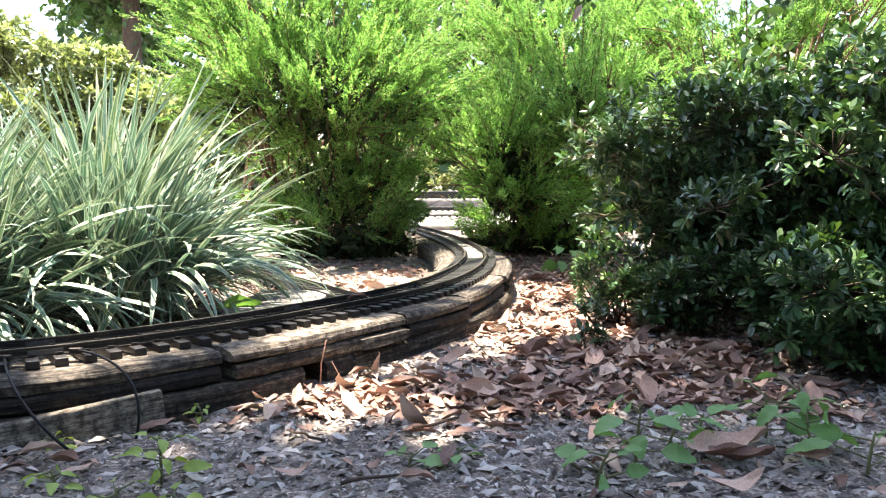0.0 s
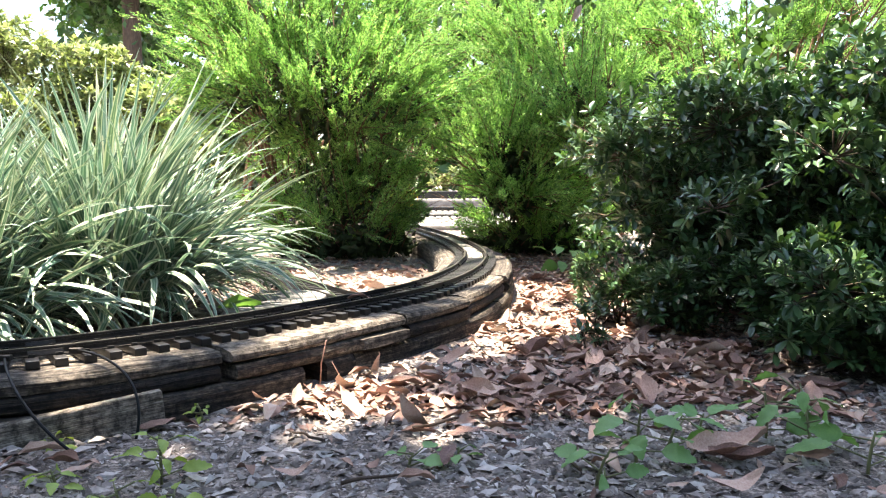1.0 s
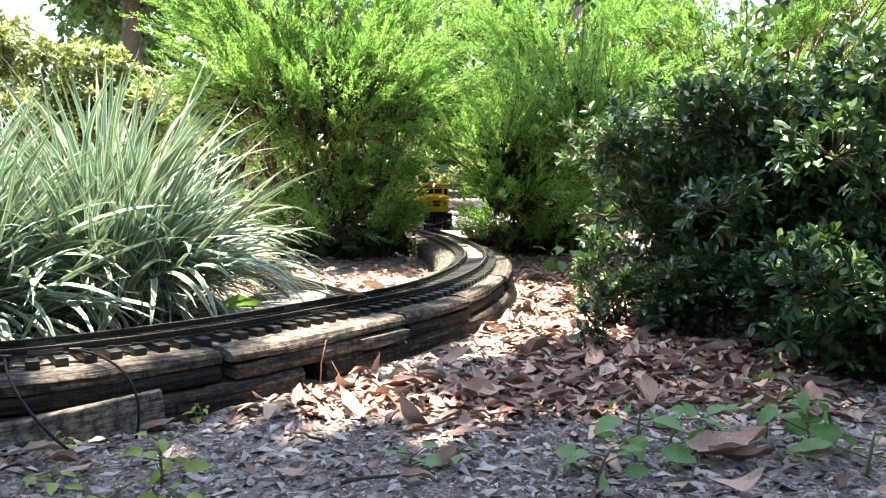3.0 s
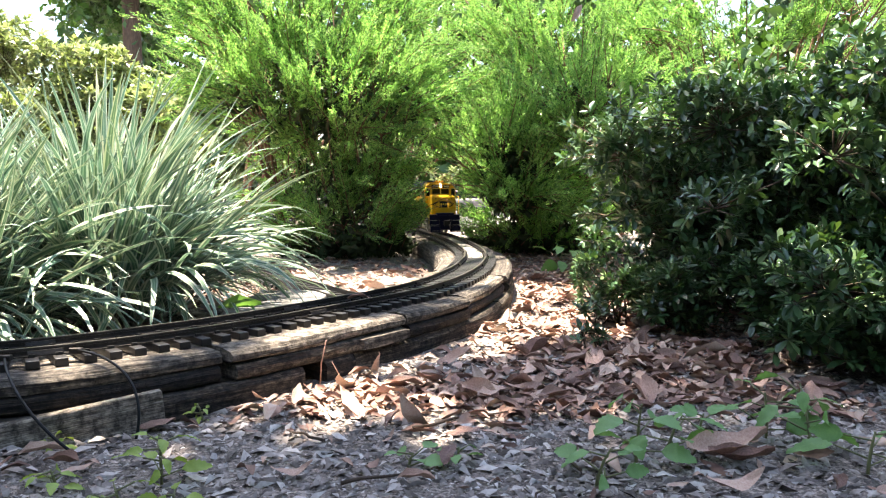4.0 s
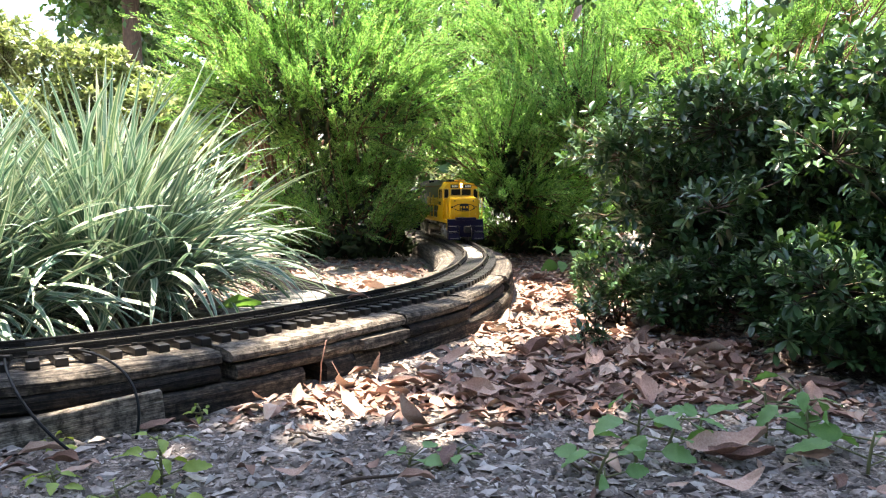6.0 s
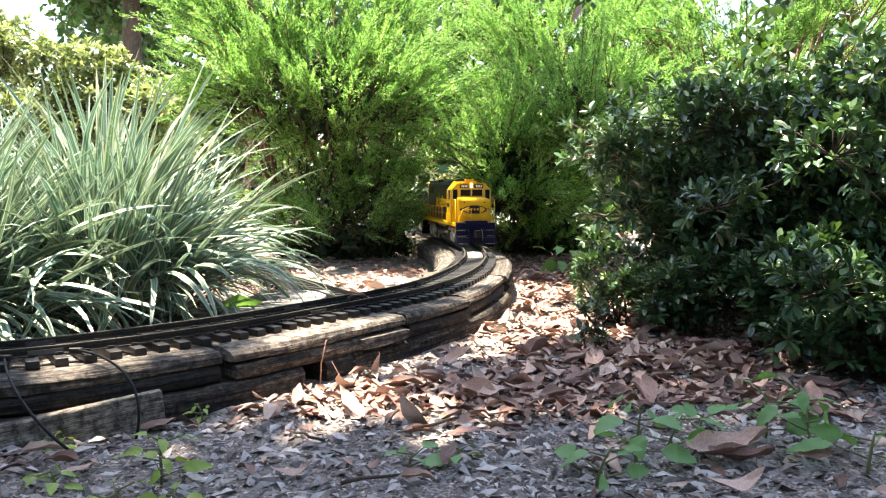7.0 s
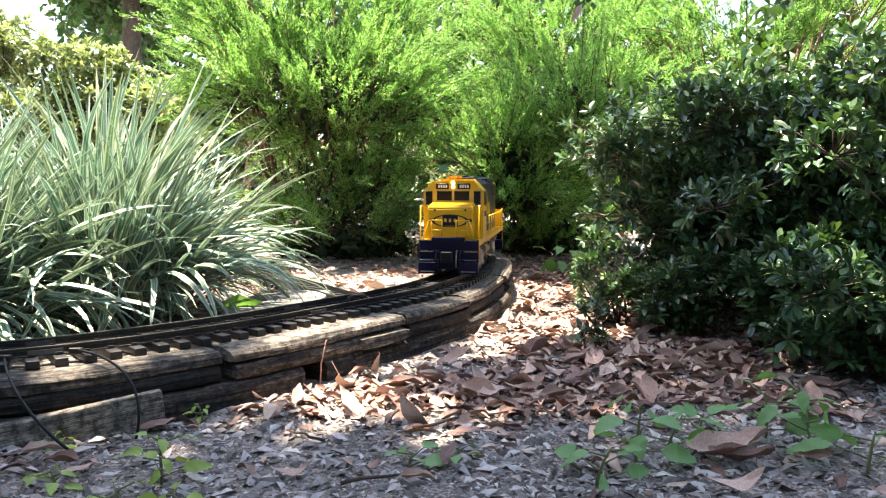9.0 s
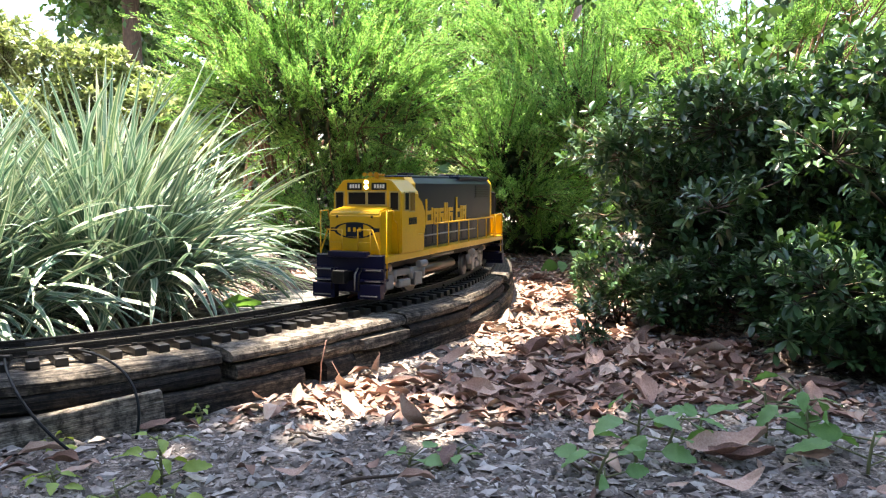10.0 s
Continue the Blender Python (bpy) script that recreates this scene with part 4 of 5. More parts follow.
# ---- small things by the track ----
for pts in ([(1.213, 0.028, 0.063), (1.215, 0.11, 0.066), (1.225, 0.130, 0.03), (1.250, 0.150, 0.0)], [(1.268, 0.028, 0.064), (1.292, 0.10, 0.066), (1.297, 0.133, 0.04), (1.288, 0.134, 0.0)]):
    p = [Vector((*on_line(q[0], q[1])[:2], q[2])) for q in pts]
    curve = []
    for i in range(17):
        t = i / 16
        a, b, c, d = (1 - t) ** 3, 3 * t * (1 - t) ** 2, 3 * t * t * (1 - t), t ** 3
        curve.append(p[0] * a + p[1] * b + p[2] * c + p[3] * d)
    w = thing("wire", "thin black feeder wire hanging from the rail to the ground", "wire", "feeder wires")
    part("cable", tube(bmesh.new(), curve, 0.0013, 6), M_WIRE, w)
    part("solder_lug", boxes((curve[0].x - 0.006, curve[0].x + 0.006, curve[0].y - 0.003, curve[0].y + 0.003, 0.0605, 0.066), bevel=0.0008), M_RAIL, w)

def slope_track(x0, y0, x1, y1, z, label):
    """A straight length of track on the soil between two points."""
    tr = thing("siding_track", label, "track", kind="structure")
    ln, h = math.hypot(x1 - x0, y1 - y0), math.atan2(y1 - y0, x1 - x0)
    tr.matrix_basis = Matrix.Translation((x0, y0, z)) @ Matrix.Rotation(h, 4, "Z")
    for o in (-0.0235, 0.0235):
        part("rail", boxes((0, ln, o - 0.0015, o + 0.0015, 0.008, 0.016)), M_RAIL, tr)
    me = None
    for i in range(int(ln / 0.0238)):
        t = part("tie", me or boxes((-0.0058, 0.0058, -0.046, 0.046, 0, 0.008), bevel=0.0008), M_TIE, tr)
        me = t.data
        t.location = (0.012 + i * 0.0238, 0, 0)


slope_track(-0.150, 1.300, -0.62, 2.05, 0.016, "straight siding track half hidden behind the grass")
big = thing("ground_leaf", "large green leaf lying against the grass", "leaf")
tv, tf = leaf_template(1, 0.62, 0.2, 0.25, 0.45)
lf = part("blade", mesh_np("blade", tv, tf, M_WEED, smooth=True), M_WEED, big)
big.matrix_basis = Matrix.LocRotScale(Vector((-0.325, 1.10, 0.045)), Euler((-0.7, -0.25, 0.1)), Vector((0.062, 0.062, 0.062)))
lf = thing("dry_leaf", "pale dry leaf lying across the ties", "leaf", "fallen leaves", data=mesh_np("dry_leaf", *dry_leaf_mesh(3), M_DRY, smooth=True))
lf.matrix_basis = Matrix.Translation((*on_line(1.665, -0.006)[:2], 0.0655)) @ Matrix.Rotation(0.3, 4, "Z") @ Matrix.Scale(0.03, 4)
slab = thing("concrete_slab", "pale concrete paver behind the track", "paver")
part("slab_top", boxes((-0.335, -0.205, 1.15, 1.40, -0.01, 0.030), bevel=0.004), M_STONE, slab)


for x, y, sz, rz, k, lab in ((0.087, 0.800, 0.054, 0.5, 1, "large pale pinkish dry leaf on the litter"), (0.215, 0.545, 0.045, 0.1, 8, "large flat tan dry leaf on the soil"),
                             (0.19, 0.87, 0.05, 1.2, 6, "large curled brown dry leaf"), (0.24, 0.60, 0.05, -0.3, 7, "dark brown curled dry leaf beside weeds"),
                             (-0.345, 0.575, 0.026, 0.2, 8, "grey-brown dry leaf at the foot of the timbers"), (0.315, 0.530, 0.022, 0.4, 5, "small yellowish dry leaf"),
                             (-0.327, 0.610, 0.036, 0.1, 2, "broad pale grey dry leaf on mulch"), (-0.300, 0.595, 0.028, -0.4, 4, "grey-brown dry leaf on mulch"), (-0.262, 0.690, 0.032, 0.5, 0, "grey dry leaf by the timbers"),
                             (-0.300, 0.690, 0.024, 0.3, 3, "grey dry leaf by the timbers"), (-0.116, 0.577, 0.032, 0.15, 8, "flat grey dry leaf on mulch"), (0.232, 0.615, 0.075, 0.25, 7, "large dark brown curled dry leaf"),
                             (-0.231, 0.776, 0.032, -0.2, 1, "grey dry leaf by the timbers"), (0.150, 0.835, 0.052, 0.9, 0, "large brown dry leaf on the litter"), (0.290, 0.548, 0.024, 1.1, 4, "tan dry leaf on the soil"),
                             (-0.02, 0.555, 0.030, -0.3, 2, "brown dry leaf on mulch"), (0.02, 0.66, 0.034, 0.2, 6, "brown dry leaf on mulch"), (-0.36, 0.545, 0.03, 0.4, 6, "brown dry leaf on mulch")):
    lf = thing("dry_leaf", lab, "leaf", "fallen leaves", data=mesh_np("dry_leaf", *dry_leaf_mesh(k), M_DRY, smooth=True))
    lf.matrix_basis = Matrix.Translation((x, y, ground_z(x, y) + 0.007)) @ Euler((0.15, -0.1, rz)).to_matrix().to_4x4() @ Matrix.Scale(sz, 4)
lf = thing("caught_leaf", "pale dry leaf caught in the juniper sprays", "leaf", data=mesh_np("caught_leaf", *dry_leaf_mesh(2), M_DRY, smooth=True))
lf.matrix_basis = Matrix.Translation((0.362, 2.12, 0.685)) @ Euler((0.9, -0.9, 0.6)).to_matrix().to_4x4() @ Matrix.Scale(0.06, 4)
stem = thing("dry_grass", "thin dry grass stem beside the timbers", "twig", data=None)
part("stalk", tube(bmesh.new(), [(-0.136, 0.832, -0.002), (-0.134, 0.832, 0.025), (-0.128, 0.83, 0.052)], [0.0009, 0.0008, 0.0005], 5), M_DRY, stem)
part("side_stalk", tube(bmesh.new(), [(-0.110, 0.835, -0.002), (-0.115, 0.832, 0.014), (-0.122, 0.83, 0.028)], [0.0008, 0.0006, 0.0004], 5), M_DRY, stem)
rnd = random.Random(12)
for x, y, ln, a in ((0.02, 0.70, 0.11, 0.55), (0.10, 0.60, 0.05, 1.9), (0.21, 0.62, 0.06, 0.9), (-0.05, 0.56, 0.05, 0.3), (-0.12, 0.66, 0.045, 2.6), (0.06, 0.51, 0.06, 1.2), (0.13, 0.92, 0.08, -0.4)):
    tw = thing("twig", "thin grey twig lying on the litter", "twig", "twigs")
    pts = []
    for i in range(6):
        u = i / 5 - 0.5
        qx, qy = x + math.cos(a) * ln * u + rnd.uniform(-0.002, 0.002), y + math.sin(a) * ln * u + rnd.uniform(-0.002, 0.002)
        pts.append((qx, qy, ground_z(qx, qy) + 0.006 + rnd.uniform(0, 0.003)))
    part("stick", tube(bmesh.new(), pts, [0.0016, 0.0015, 0.0014, 0.0012, 0.001, 0.0006], 5), M_BARK, tw)


# ---- lines in the distance ----
def straight_track(y, x0, x1, z, label):
    tr = thing("distant_track", label, "track", "distant tracks", "structure")
    part("gravel_bed", boxes((x0, x1, y - 0.12, y + 0.12, -0.05, z), bevel=0.01), M_PALE, tr)
    for o in (-0.0225, 0.0225):
        part("rail", boxes((x0, x1, y + o - 0.003, y + o + 0.003, z + 0.008, z + 0.017)), M_RAIL, tr)
    me = None
    for i in range(int((x1 - x0) / 0.045)):
        if me is None:
            t = part("tie", boxes((-0.008, 0.008, -0.045, 0.045, 0, 0.009)), M_TIE, tr)
            me = t.data
        else:
            t = part("tie", me, M_TIE, tr)
        t.location = (x0 + 0.02 + i * 0.045, y, z)


straight_track(4.75, -1.6, 1.6, 0.03, "straight model track on sunlit pale gravel")
straight_track(5.70, -1.6, 1.6, 0.035, "straight model track on sunlit pale gravel")
yard = thing("gravel_yard", "sunlit pale gravel around the distant tracks", "gravel", kind="structure")
part("gravel_sheet", boxes((-2.2, 2.2, 3.9, 6.3, -0.05, 0.022), bevel=0.01), M_PALE, yard)
part("gravel_bank", boxes((-2.4, 2.4, 6.95, 7.24, -0.05, 0.105), bevel=0.02), M_PALE, yard)
for y, z0, z1 in ((6.45, 0.0, 0.05), (7.3, 0.1, 0.175)):
    beam = thing("retaining_beam", "long dark timber beam edging a raised bed", "beam", "retaining beams")
    part("beam", boxes((-2.4, 2.4, y - 0.06, y + 0.06, z0 - 0.12, z1), bevel=0.008), M_TIE, beam)


# ---- locomotive ----
FORE, AFT = 0.118, 0.165     # from the origin to the front and rear truck pivots


def build_locomotive():
    """Model diesel locomotive; x forward, y to its left, z up from the railhead, origin midway on the track."""
    lo = thing("model_locomotive", "yellow and dark blue model diesel locomotive on the track", "locomotive")
    deck = part("deck", boxes((-0.268, 0.262, -0.050, 0.050, 0.050, 0.0595), bevel=0.0015), M_YEL, lo, "yellow running board with side sill")
    bm = boxes((-0.262, 0.258, -0.034, 0.034, 0.040, 0.050))
    part("underframe", bm, M_BLACK, lo)
    for s, nm in ((1, "front_pilot"), (-1, "rear_pilot")):
        x = 0.262 * s
        bm, extra = bmesh.new(), []
        a, b = sorted((x, x + 0.006 * s))
        box(bm, a, b, -0.050, 0.050, 0.012, 0.0615, 0.001)
        a, b = sorted((x, x + 0.014 * s))
        box(bm, a, b, -0.028, 0.028, 0.058, 0.066, 0.001)
        for k in (-1, 1):
            y0, y1 = sorted((k * 0.017, k * 0.050))
            a, b = sorted((x + 0.004 * s, x + 0.016 * s))
            extra.append(("plough", (a, b, y0, y1, 0.005, 0.024)))
            a, b = sorted((x - 0.02 * s, x + 0.009 * s))
            extra.append(("step", (a, b, y0, y1, 0.040, 0.0435)))
            a, b = sorted((x - 0.02 * s, x + 0.011 * s))
            extra.append(("step", (a, b, y0, y1, 0.026, 0.029)))
        p = part(nm, bm, M_NAVY, lo, "navy pilot plate with steps and plough")
        for en, row in extra:
            part(en, boxes(row, bevel=0.0006), M_NAVY, p)
        bm = boxes(tuple(sorted((x + 0.004 * s, x + 0.030 * s))) + (-0.006, 0.006, 0.028, 0.040), bevel=0.001)
        box(bm, *sorted((x + 0.024 * s, x + 0.036 * s)), -0.009, 0.009, 0.026, 0.043, bevel=0.0015)
        part("coupler", bm, M_BLACK, p)
        for y in (-0.02, 0.014, 0.02):
            part("hose", tube(bmesh.new(), [(x + 0.008 * s, y, 0.044), (x + 0.017 * s, y, 0.036), (x + 0.018 * s, y, 0.016)], 0.0011, 6), M_BLACK if y != 0.014 else M_SILV, p)
        for k in (-1, 1):
            # Pale strips draw the white highlights along the step edges.
            for z, q in ((0.0418, 0.0092), (0.0276, 0.0112), (0.0605, 0.0064)):
                part("step_edge", boxes(tuple(sorted((x + q * s, x + (q + 0.0008) * s))) + tuple(sorted((k * 0.026, k * 0.048))) + (z - 0.0007, z + 0.0007)), M_SILV, p, "pale strip drawn as the step edge's highlight")
            part("grab_iron", boxes(tuple(sorted((x + 0.0165 * s, x + 0.018 * s))) + tuple(sorted((k * 0.022, k * 0.046))) + (0.0085, 0.0098)), M_SILV, p)
    # short hood with sloping top
    bm = extrude_y(bmesh.new(), [(0.155, 0.0595), (0.238, 0.0595), (0.242, 0.064), (0.242, 0.116), (0.236, 0.1215), (0.155, 0.1265)], -0.038, 0.038)
    bmesh.ops.bevel(bm, geom=[e for e in bm.edges], offset=0.0022, segments=2, affect="EDGES")
    nose = part("nose", bm, M_YEL, lo)
    # emblem on the nose: dark oval ring with a bar
    bm = bmesh.new()
    ring = lambda k, x: [bm.verts.new((x, k * 0.031 * math.cos(a), 0.094 + k * 0.0115 * math.sin(a))) for a in np.linspace(0, 2 * math.pi, 29)[:-1]]
    o, i = ring(1, 0.2426), ring(0.86, 0.2426)
    for q in range(28):
        bm.faces.new((o[q], o[(q + 1) % 28], i[(q + 1) % 28], i[q]))
    bmesh.ops.recalc_face_normals(bm, faces=bm.faces)
    bmesh.ops.solidify(bm, geom=bm.faces[:], thickness=0.0005)
    box(bm, 0.2420, 0.2428, -0.013, 0.013, 0.085, 0.1045)
    for k in (-1, 1):
        box(bm, 0.2420, 0.2426, *sorted((k * 0.030, k * 0.0362)), 0.092, 0.0975)
        box(bm, 0.157, 0.240, *sorted((k * 0.0358, k * 0.0366)), 0.092, 0.0975)
    part("emblem", bm, M_BLUE, nose, "dark blue oval emblem and stripe")
    part("emblem_bars", boxes((0.2424, 0.2432, -0.010, -0.006, 0.092, 0.098), (0.2424, 0.2432, -0.002, 0.002, 0.092, 0.098), (0.2424, 0.2432, 0.006, 0.010, 0.092, 0.098)), M_YEL, nose)
    for y in (-0.026, 0.026):
        part("sand_cap", cyl(bmesh.new(), (0.2415, y, 0.113), (0.2432, y, 0.113), 0.002, 10), M_BLACK, nose)
    # cab with bevelled roof
    sec = [(-0.052, 0.0595), (0.052, 0.0595), (0.052, 0.146), (0.036, 0.1645), (0.0, 0.1665), (-0.036, 0.1645), (-0.052, 0.146)]
    bm = extrude_x(bmesh.new(), sec, 0.086, 0.157)
    bmesh.ops.bevel(bm, geom=[e for e in bm.edges], offset=0.0015, segments=2, affect="EDGES")
    cab = part("cab", bm, M_YEL, lo)
    def window(name, x0, x1, y0, y1, z0, z1, ax, glazing=M_GLASS):
        if ax == "x":
            fr = boxes((x0, x1, y0 - 0.002, y1 + 0.002, z0 - 0.002, z1 + 0.002), bevel=0.0005)
            gl = (x1 - 0.0004, x1 + 0.0006, y0, y1, z0, z1)
        else:
            fr = boxes((x0 - 0.002, x1 + 0.002, y0, y1, z0 - 0.002, z1 + 0.002), bevel=0.0005)
            s = 1 if y1 > 0 else -1
            e = y1 if s > 0 else y0
            gl = (x0, x1, *sorted((e - s * 0.0004, e + s * 0.0006)), z0, z1)
        w = part(name, fr, M_GREY, cab)
        part("pane", boxes(gl, bevel=0.0002), glazing, w, "dark glazing" if glazing is M_GLASS else "brown pane standing for the cab interior")
    for a, b in ((-0.028, -0.002), (0.002, 0.028)):
        window("windscreen", 0.1562, 0.1580, a, b, 0.1295, 0.1465, "x")
    for k in (-1, 1):
        a, b = sorted((k * 0.036, k * 0.0475))
        window("corner_window", 0.1562, 0.1580, a, b, 0.122, 0.1465, "x")
        # Brown pane stands in for the cab interior seen through the open window.
        window("side_window", 0.106, 0.124, *sorted((k * 0.0512, k * 0.0530)), 0.120, 0.146, "y", M_AMBER)
        window("side_window", 0.131, 0.144, *sorted((k * 0.0512, k * 0.0530)), 0.122, 0.146, "y")
        a, b = sorted((k * 0.0075, k * 0.0300))
        nb = part("number_board", boxes((0.1560, 0.1590, a, b, 0.1500, 0.1605), bevel=0.0007), M_BLACK, cab, "black number board with pale characters")
        bars = bmesh.new()
        for q in range(4):
            y = a + 0.0042 + q * 0.0042
            box(bars, 0.1588, 0.1594, y, y + 0.0029, 0.1526, 0.1580)
        part("number_bars", bars, M_WHITE, nb)
        num = bmesh.new()
        for q in range(4):
            box(num, 0.096 + q * 0.0085, 0.102 + q * 0.0085, *sorted((k * 0.0516, k * 0.0526)), 0.100, 0.110)
        part("number_bars", num, M_BLUE, cab)
    lamp = part("headlamp_housing", boxes((0.1560, 0.1600, -0.005, 0.005, 0.1505, 0.1650), bevel=0.0015), M_YEL, cab)
    for z in (0.1542, 0.1612):
        part("headlamp", cyl(bmesh.new(), (0.1595, 0, z), (0.1612, 0, z), 0.0028, 14), M_LAMP, lamp, "lit warm headlamp")
    bm = tube(bmesh.new(), [(0.120, 0, 0.166), (0.120, 0, 0.171)], 0.003, 8)
    for y, x0 in ((-0.009, 0.112), (0.0, 0.104), (0.009, 0.112)):
        tube(bm, [(x0, y, 0.1725), (0.138, y, 0.1725), (0.144, y, 0.1725)], [0.0012, 0.0014, 0.0032], 10)
    box(bm, 0.116, 0.124, -0.011, 0.011, 0.170, 0.1735, 0.0008)
    part("air_horn", bm, M_ORANGE, cab, "orange-yellow triple air horn")
    # long hood
    r = [(-0.034, 0.0595), (0.034, 0.0595), (0.034, 0.1595), (0.028, 0.1685), (-0.028, 0.1685), (-0.034, 0.1595)]
    hood = part("long_hood", extrude_x(bmesh.new(), r, -0.238, 0.086), M_BLUE, lo, "dark blue long hood with yellow lettering bars")
    part("hood_end", extrude_x(bmesh.new(), r, -0.246, -0.238), M_YEL, hood)
    bm = extrude_x(bmesh.new(), [(y * 1.02, z + 0.0002 if z < 0.1 else z + 0.0004 if z > 0.16 else z) for y, z in r], 0.062, 0.0862)
    part("hood_front", bm, M_YEL, hood)
    bm = boxes((-0.232, -0.10, -0.033, 0.033, 0.166, 0.1735), (-0.085, 0.05, -0.022, 0.022, 0.167, 0.1725), bevel=0.002)
    for x in (-0.19, -0.157, -0.124):
        cyl(bm, (x, 0, 0.172), (x, 0, 0.1765), 0.015, 20)
    part("roof_fans", bm, M_BLUE, hood)
    part("exhaust_stack", boxes((0.015, 0.035, -0.009, 0.009, 0.165, 0.1765), bevel=0.001), M_BLACK, hood)
    for k in (-1, 1):
        lv = bmesh.new()
        for q in range(7):
            z = 0.135 + q * 0.0033
            box(lv, -0.228, -0.165, *sorted((k * 0.0335, k * 0.0352)), z, z + 0.0016)
        part("louvre", lv, M_BLACK, hood)
        for q in range(9):
            x = -0.150 + q * 0.0225
            part("engine_door", boxes((x, x + 0.020, *sorted((k * 0.0335, k * 0.0347)), 0.064, 0.100), bevel=0.0004), M_BLUE, hood)
        # lettering as bars
        lt = bmesh.new()
        x = 0.030
        for q, (wd, hh) in enumerate(((0.025, 0.046), (0.016, 0.028), (0.016, 0.028), (0.013, 0.038), (0.016, 0.028), (0.0, 0.0), (0.023, 0.048), (0.016, 0.030))):
            if hh:
                ys, zt = sorted((k * 0.0345, k * 0.0356)), 0.096 + hh * 0.85
                box(lt, x - 0.0055, x, *ys, 0.096, zt, 0.0004)
                box(lt, x - wd, x - wd + 0.0055, *ys, 0.096, zt - (0.0 if q % 2 else hh * 0.3), 0.0004)
                box(lt, x - wd, x, *sorted((k * 0.0345, k * 0.0354)), 0.096 + hh * 0.32, 0.096 + hh * 0.32 + 0.006)
                box(lt, x - wd - 0.001, x + 0.001, *sorted((k * 0.0345, k * 0.0354)), *((zt - 0.006, zt) if q % 3 else (0.095, 0.101)))
            x -= wd + (0.003 if hh else 0.010)
        part("conduit", cyl(bmesh.new(), (-0.16, k * 0.0362, 0.078), (0.05, k * 0.0362, 0.078), 0.0013, 8), M_SILV, hood, "pale grey conduit along the hood")
        part("lettering", lt, M_YEL, hood, "large yellow lettering bars")
        disc = bmesh.new()
        pts = [(0.066 - 0.036 * math.sin(a), 0.101 - 0.040 * math.cos(a)) for a in np.linspace(0, math.pi, 15)]
        extrude_y(disc, pts, *sorted((k * 0.0338, k * 0.0350)))
        part("paint_curve", disc, M_YEL, hood)
        # equipment boxes beside the cab and handrails along the walkway
        part("battery_box", boxes((0.062, 0.088, *sorted((k * 0.036, k * 0.049)), 0.0590, 0.084), bevel=0.002), M_YEL, lo)
        hr = bmesh.new()
        y = k * 0.0495
        xs = [0.020, -0.02, -0.06, -0.10, -0.14, -0.18, -0.215]
        for x in xs:
            tube(hr, [(x, y, 0.058), (x, y, 0.097)], 0.0010, 5)
        tube(hr, [(0.030, k * 0.050, 0.097), (-0.215, y, 0.097)], 0.0014, 6)
        part("handrail", hr, M_YEL, lo)
        hr = bmesh.new()
        tube(hr, [(0.252, y, 0.030), (0.252, y, 0.058), (0.250, y, 0.121), (0.205, y, 0.121), (0.195, y, 0.108), (0.172, y, 0.104), (0.172, y, 0.060)], 0.0012, 6)
        tube(hr, [(0.262, k * 0.047, 0.032), (0.266, k * 0.044, 0.064), (0.266, k * 0.033, 0.0955), (0.266, k * 0.012, 0.0955), (0.266, k * 0.012, 0.064)], 0.0012, 6)
        tube(hr, [(0.266, k * 0.030, 0.064), (0.266, k * 0.030, 0.0955)], 0.0007, 5)
        tube(hr, [(0.266, k * 0.030, 0.078), (0.266, k * 0.012, 0.078)], 0.0007, 5)
        part("handrail", hr, M_YEL, lo)
        hr = bmesh.new()
        tube(hr, [(-0.256, y, 0.030), (-0.256, y, 0.102), (-0.225, y, 0.100), (-0.225, y, 0.058)], 0.0012, 6)
        box(hr, -0.2665, -0.2645, *sorted((k * 0.010, k * 0.049)), 0.060, 0.100)
        part("rear_railing", hr, M_YEL, lo, "yellow sheet-backed rear railing")
    bm = boxes((-0.073, 0.073, -0.030, 0.030, 0.014, 0.042), bevel=0.006)
    tank = part("fuel_tank", bm, M_BLACK, lo)
    for k in (-1, 1):
        part("air_tank", cyl(bmesh.new(), (-0.060, k * 0.036, 0.028), (0.060, k * 0.036, 0.028), 0.0070, 16), M_BRONZE, tank, "bronze-grey cylindrical air reservoir")
        part("pipe", cyl(bmesh.new(), (-0.05, k * 0.043, 0.046), (0.03, k * 0.043, 0.046), 0.0022, 10), M_SILV, tank)
    # the model is shortened lengthwise and lowered a little above its deck: drawn lengths are mapped to its own
    for o in lo.children_recursive:
        co = np.empty(len(o.data.vertices) * 3, np.float32)
        o.data.vertices.foreach_get("co", co)
        co = co.reshape(-1, 3)
        co[:, 0] = np.interp(co[:, 0], [-0.34, -0.262, -0.238, 0.086, 0.157, 0.242, 0.262, 0.34], [-0.362, -0.284, -0.259, 0.102, 0.159, 0.194, 0.203, 0.281])
        co[:, 2] = np.where(co[:, 2] > 0.0595, 0.0595 + (co[:, 2] - 0.0595) * 0.945, co[:, 2])
        o.data.vertices.foreach_set("co", co.ravel())
        o.data.update()
    trucks = []
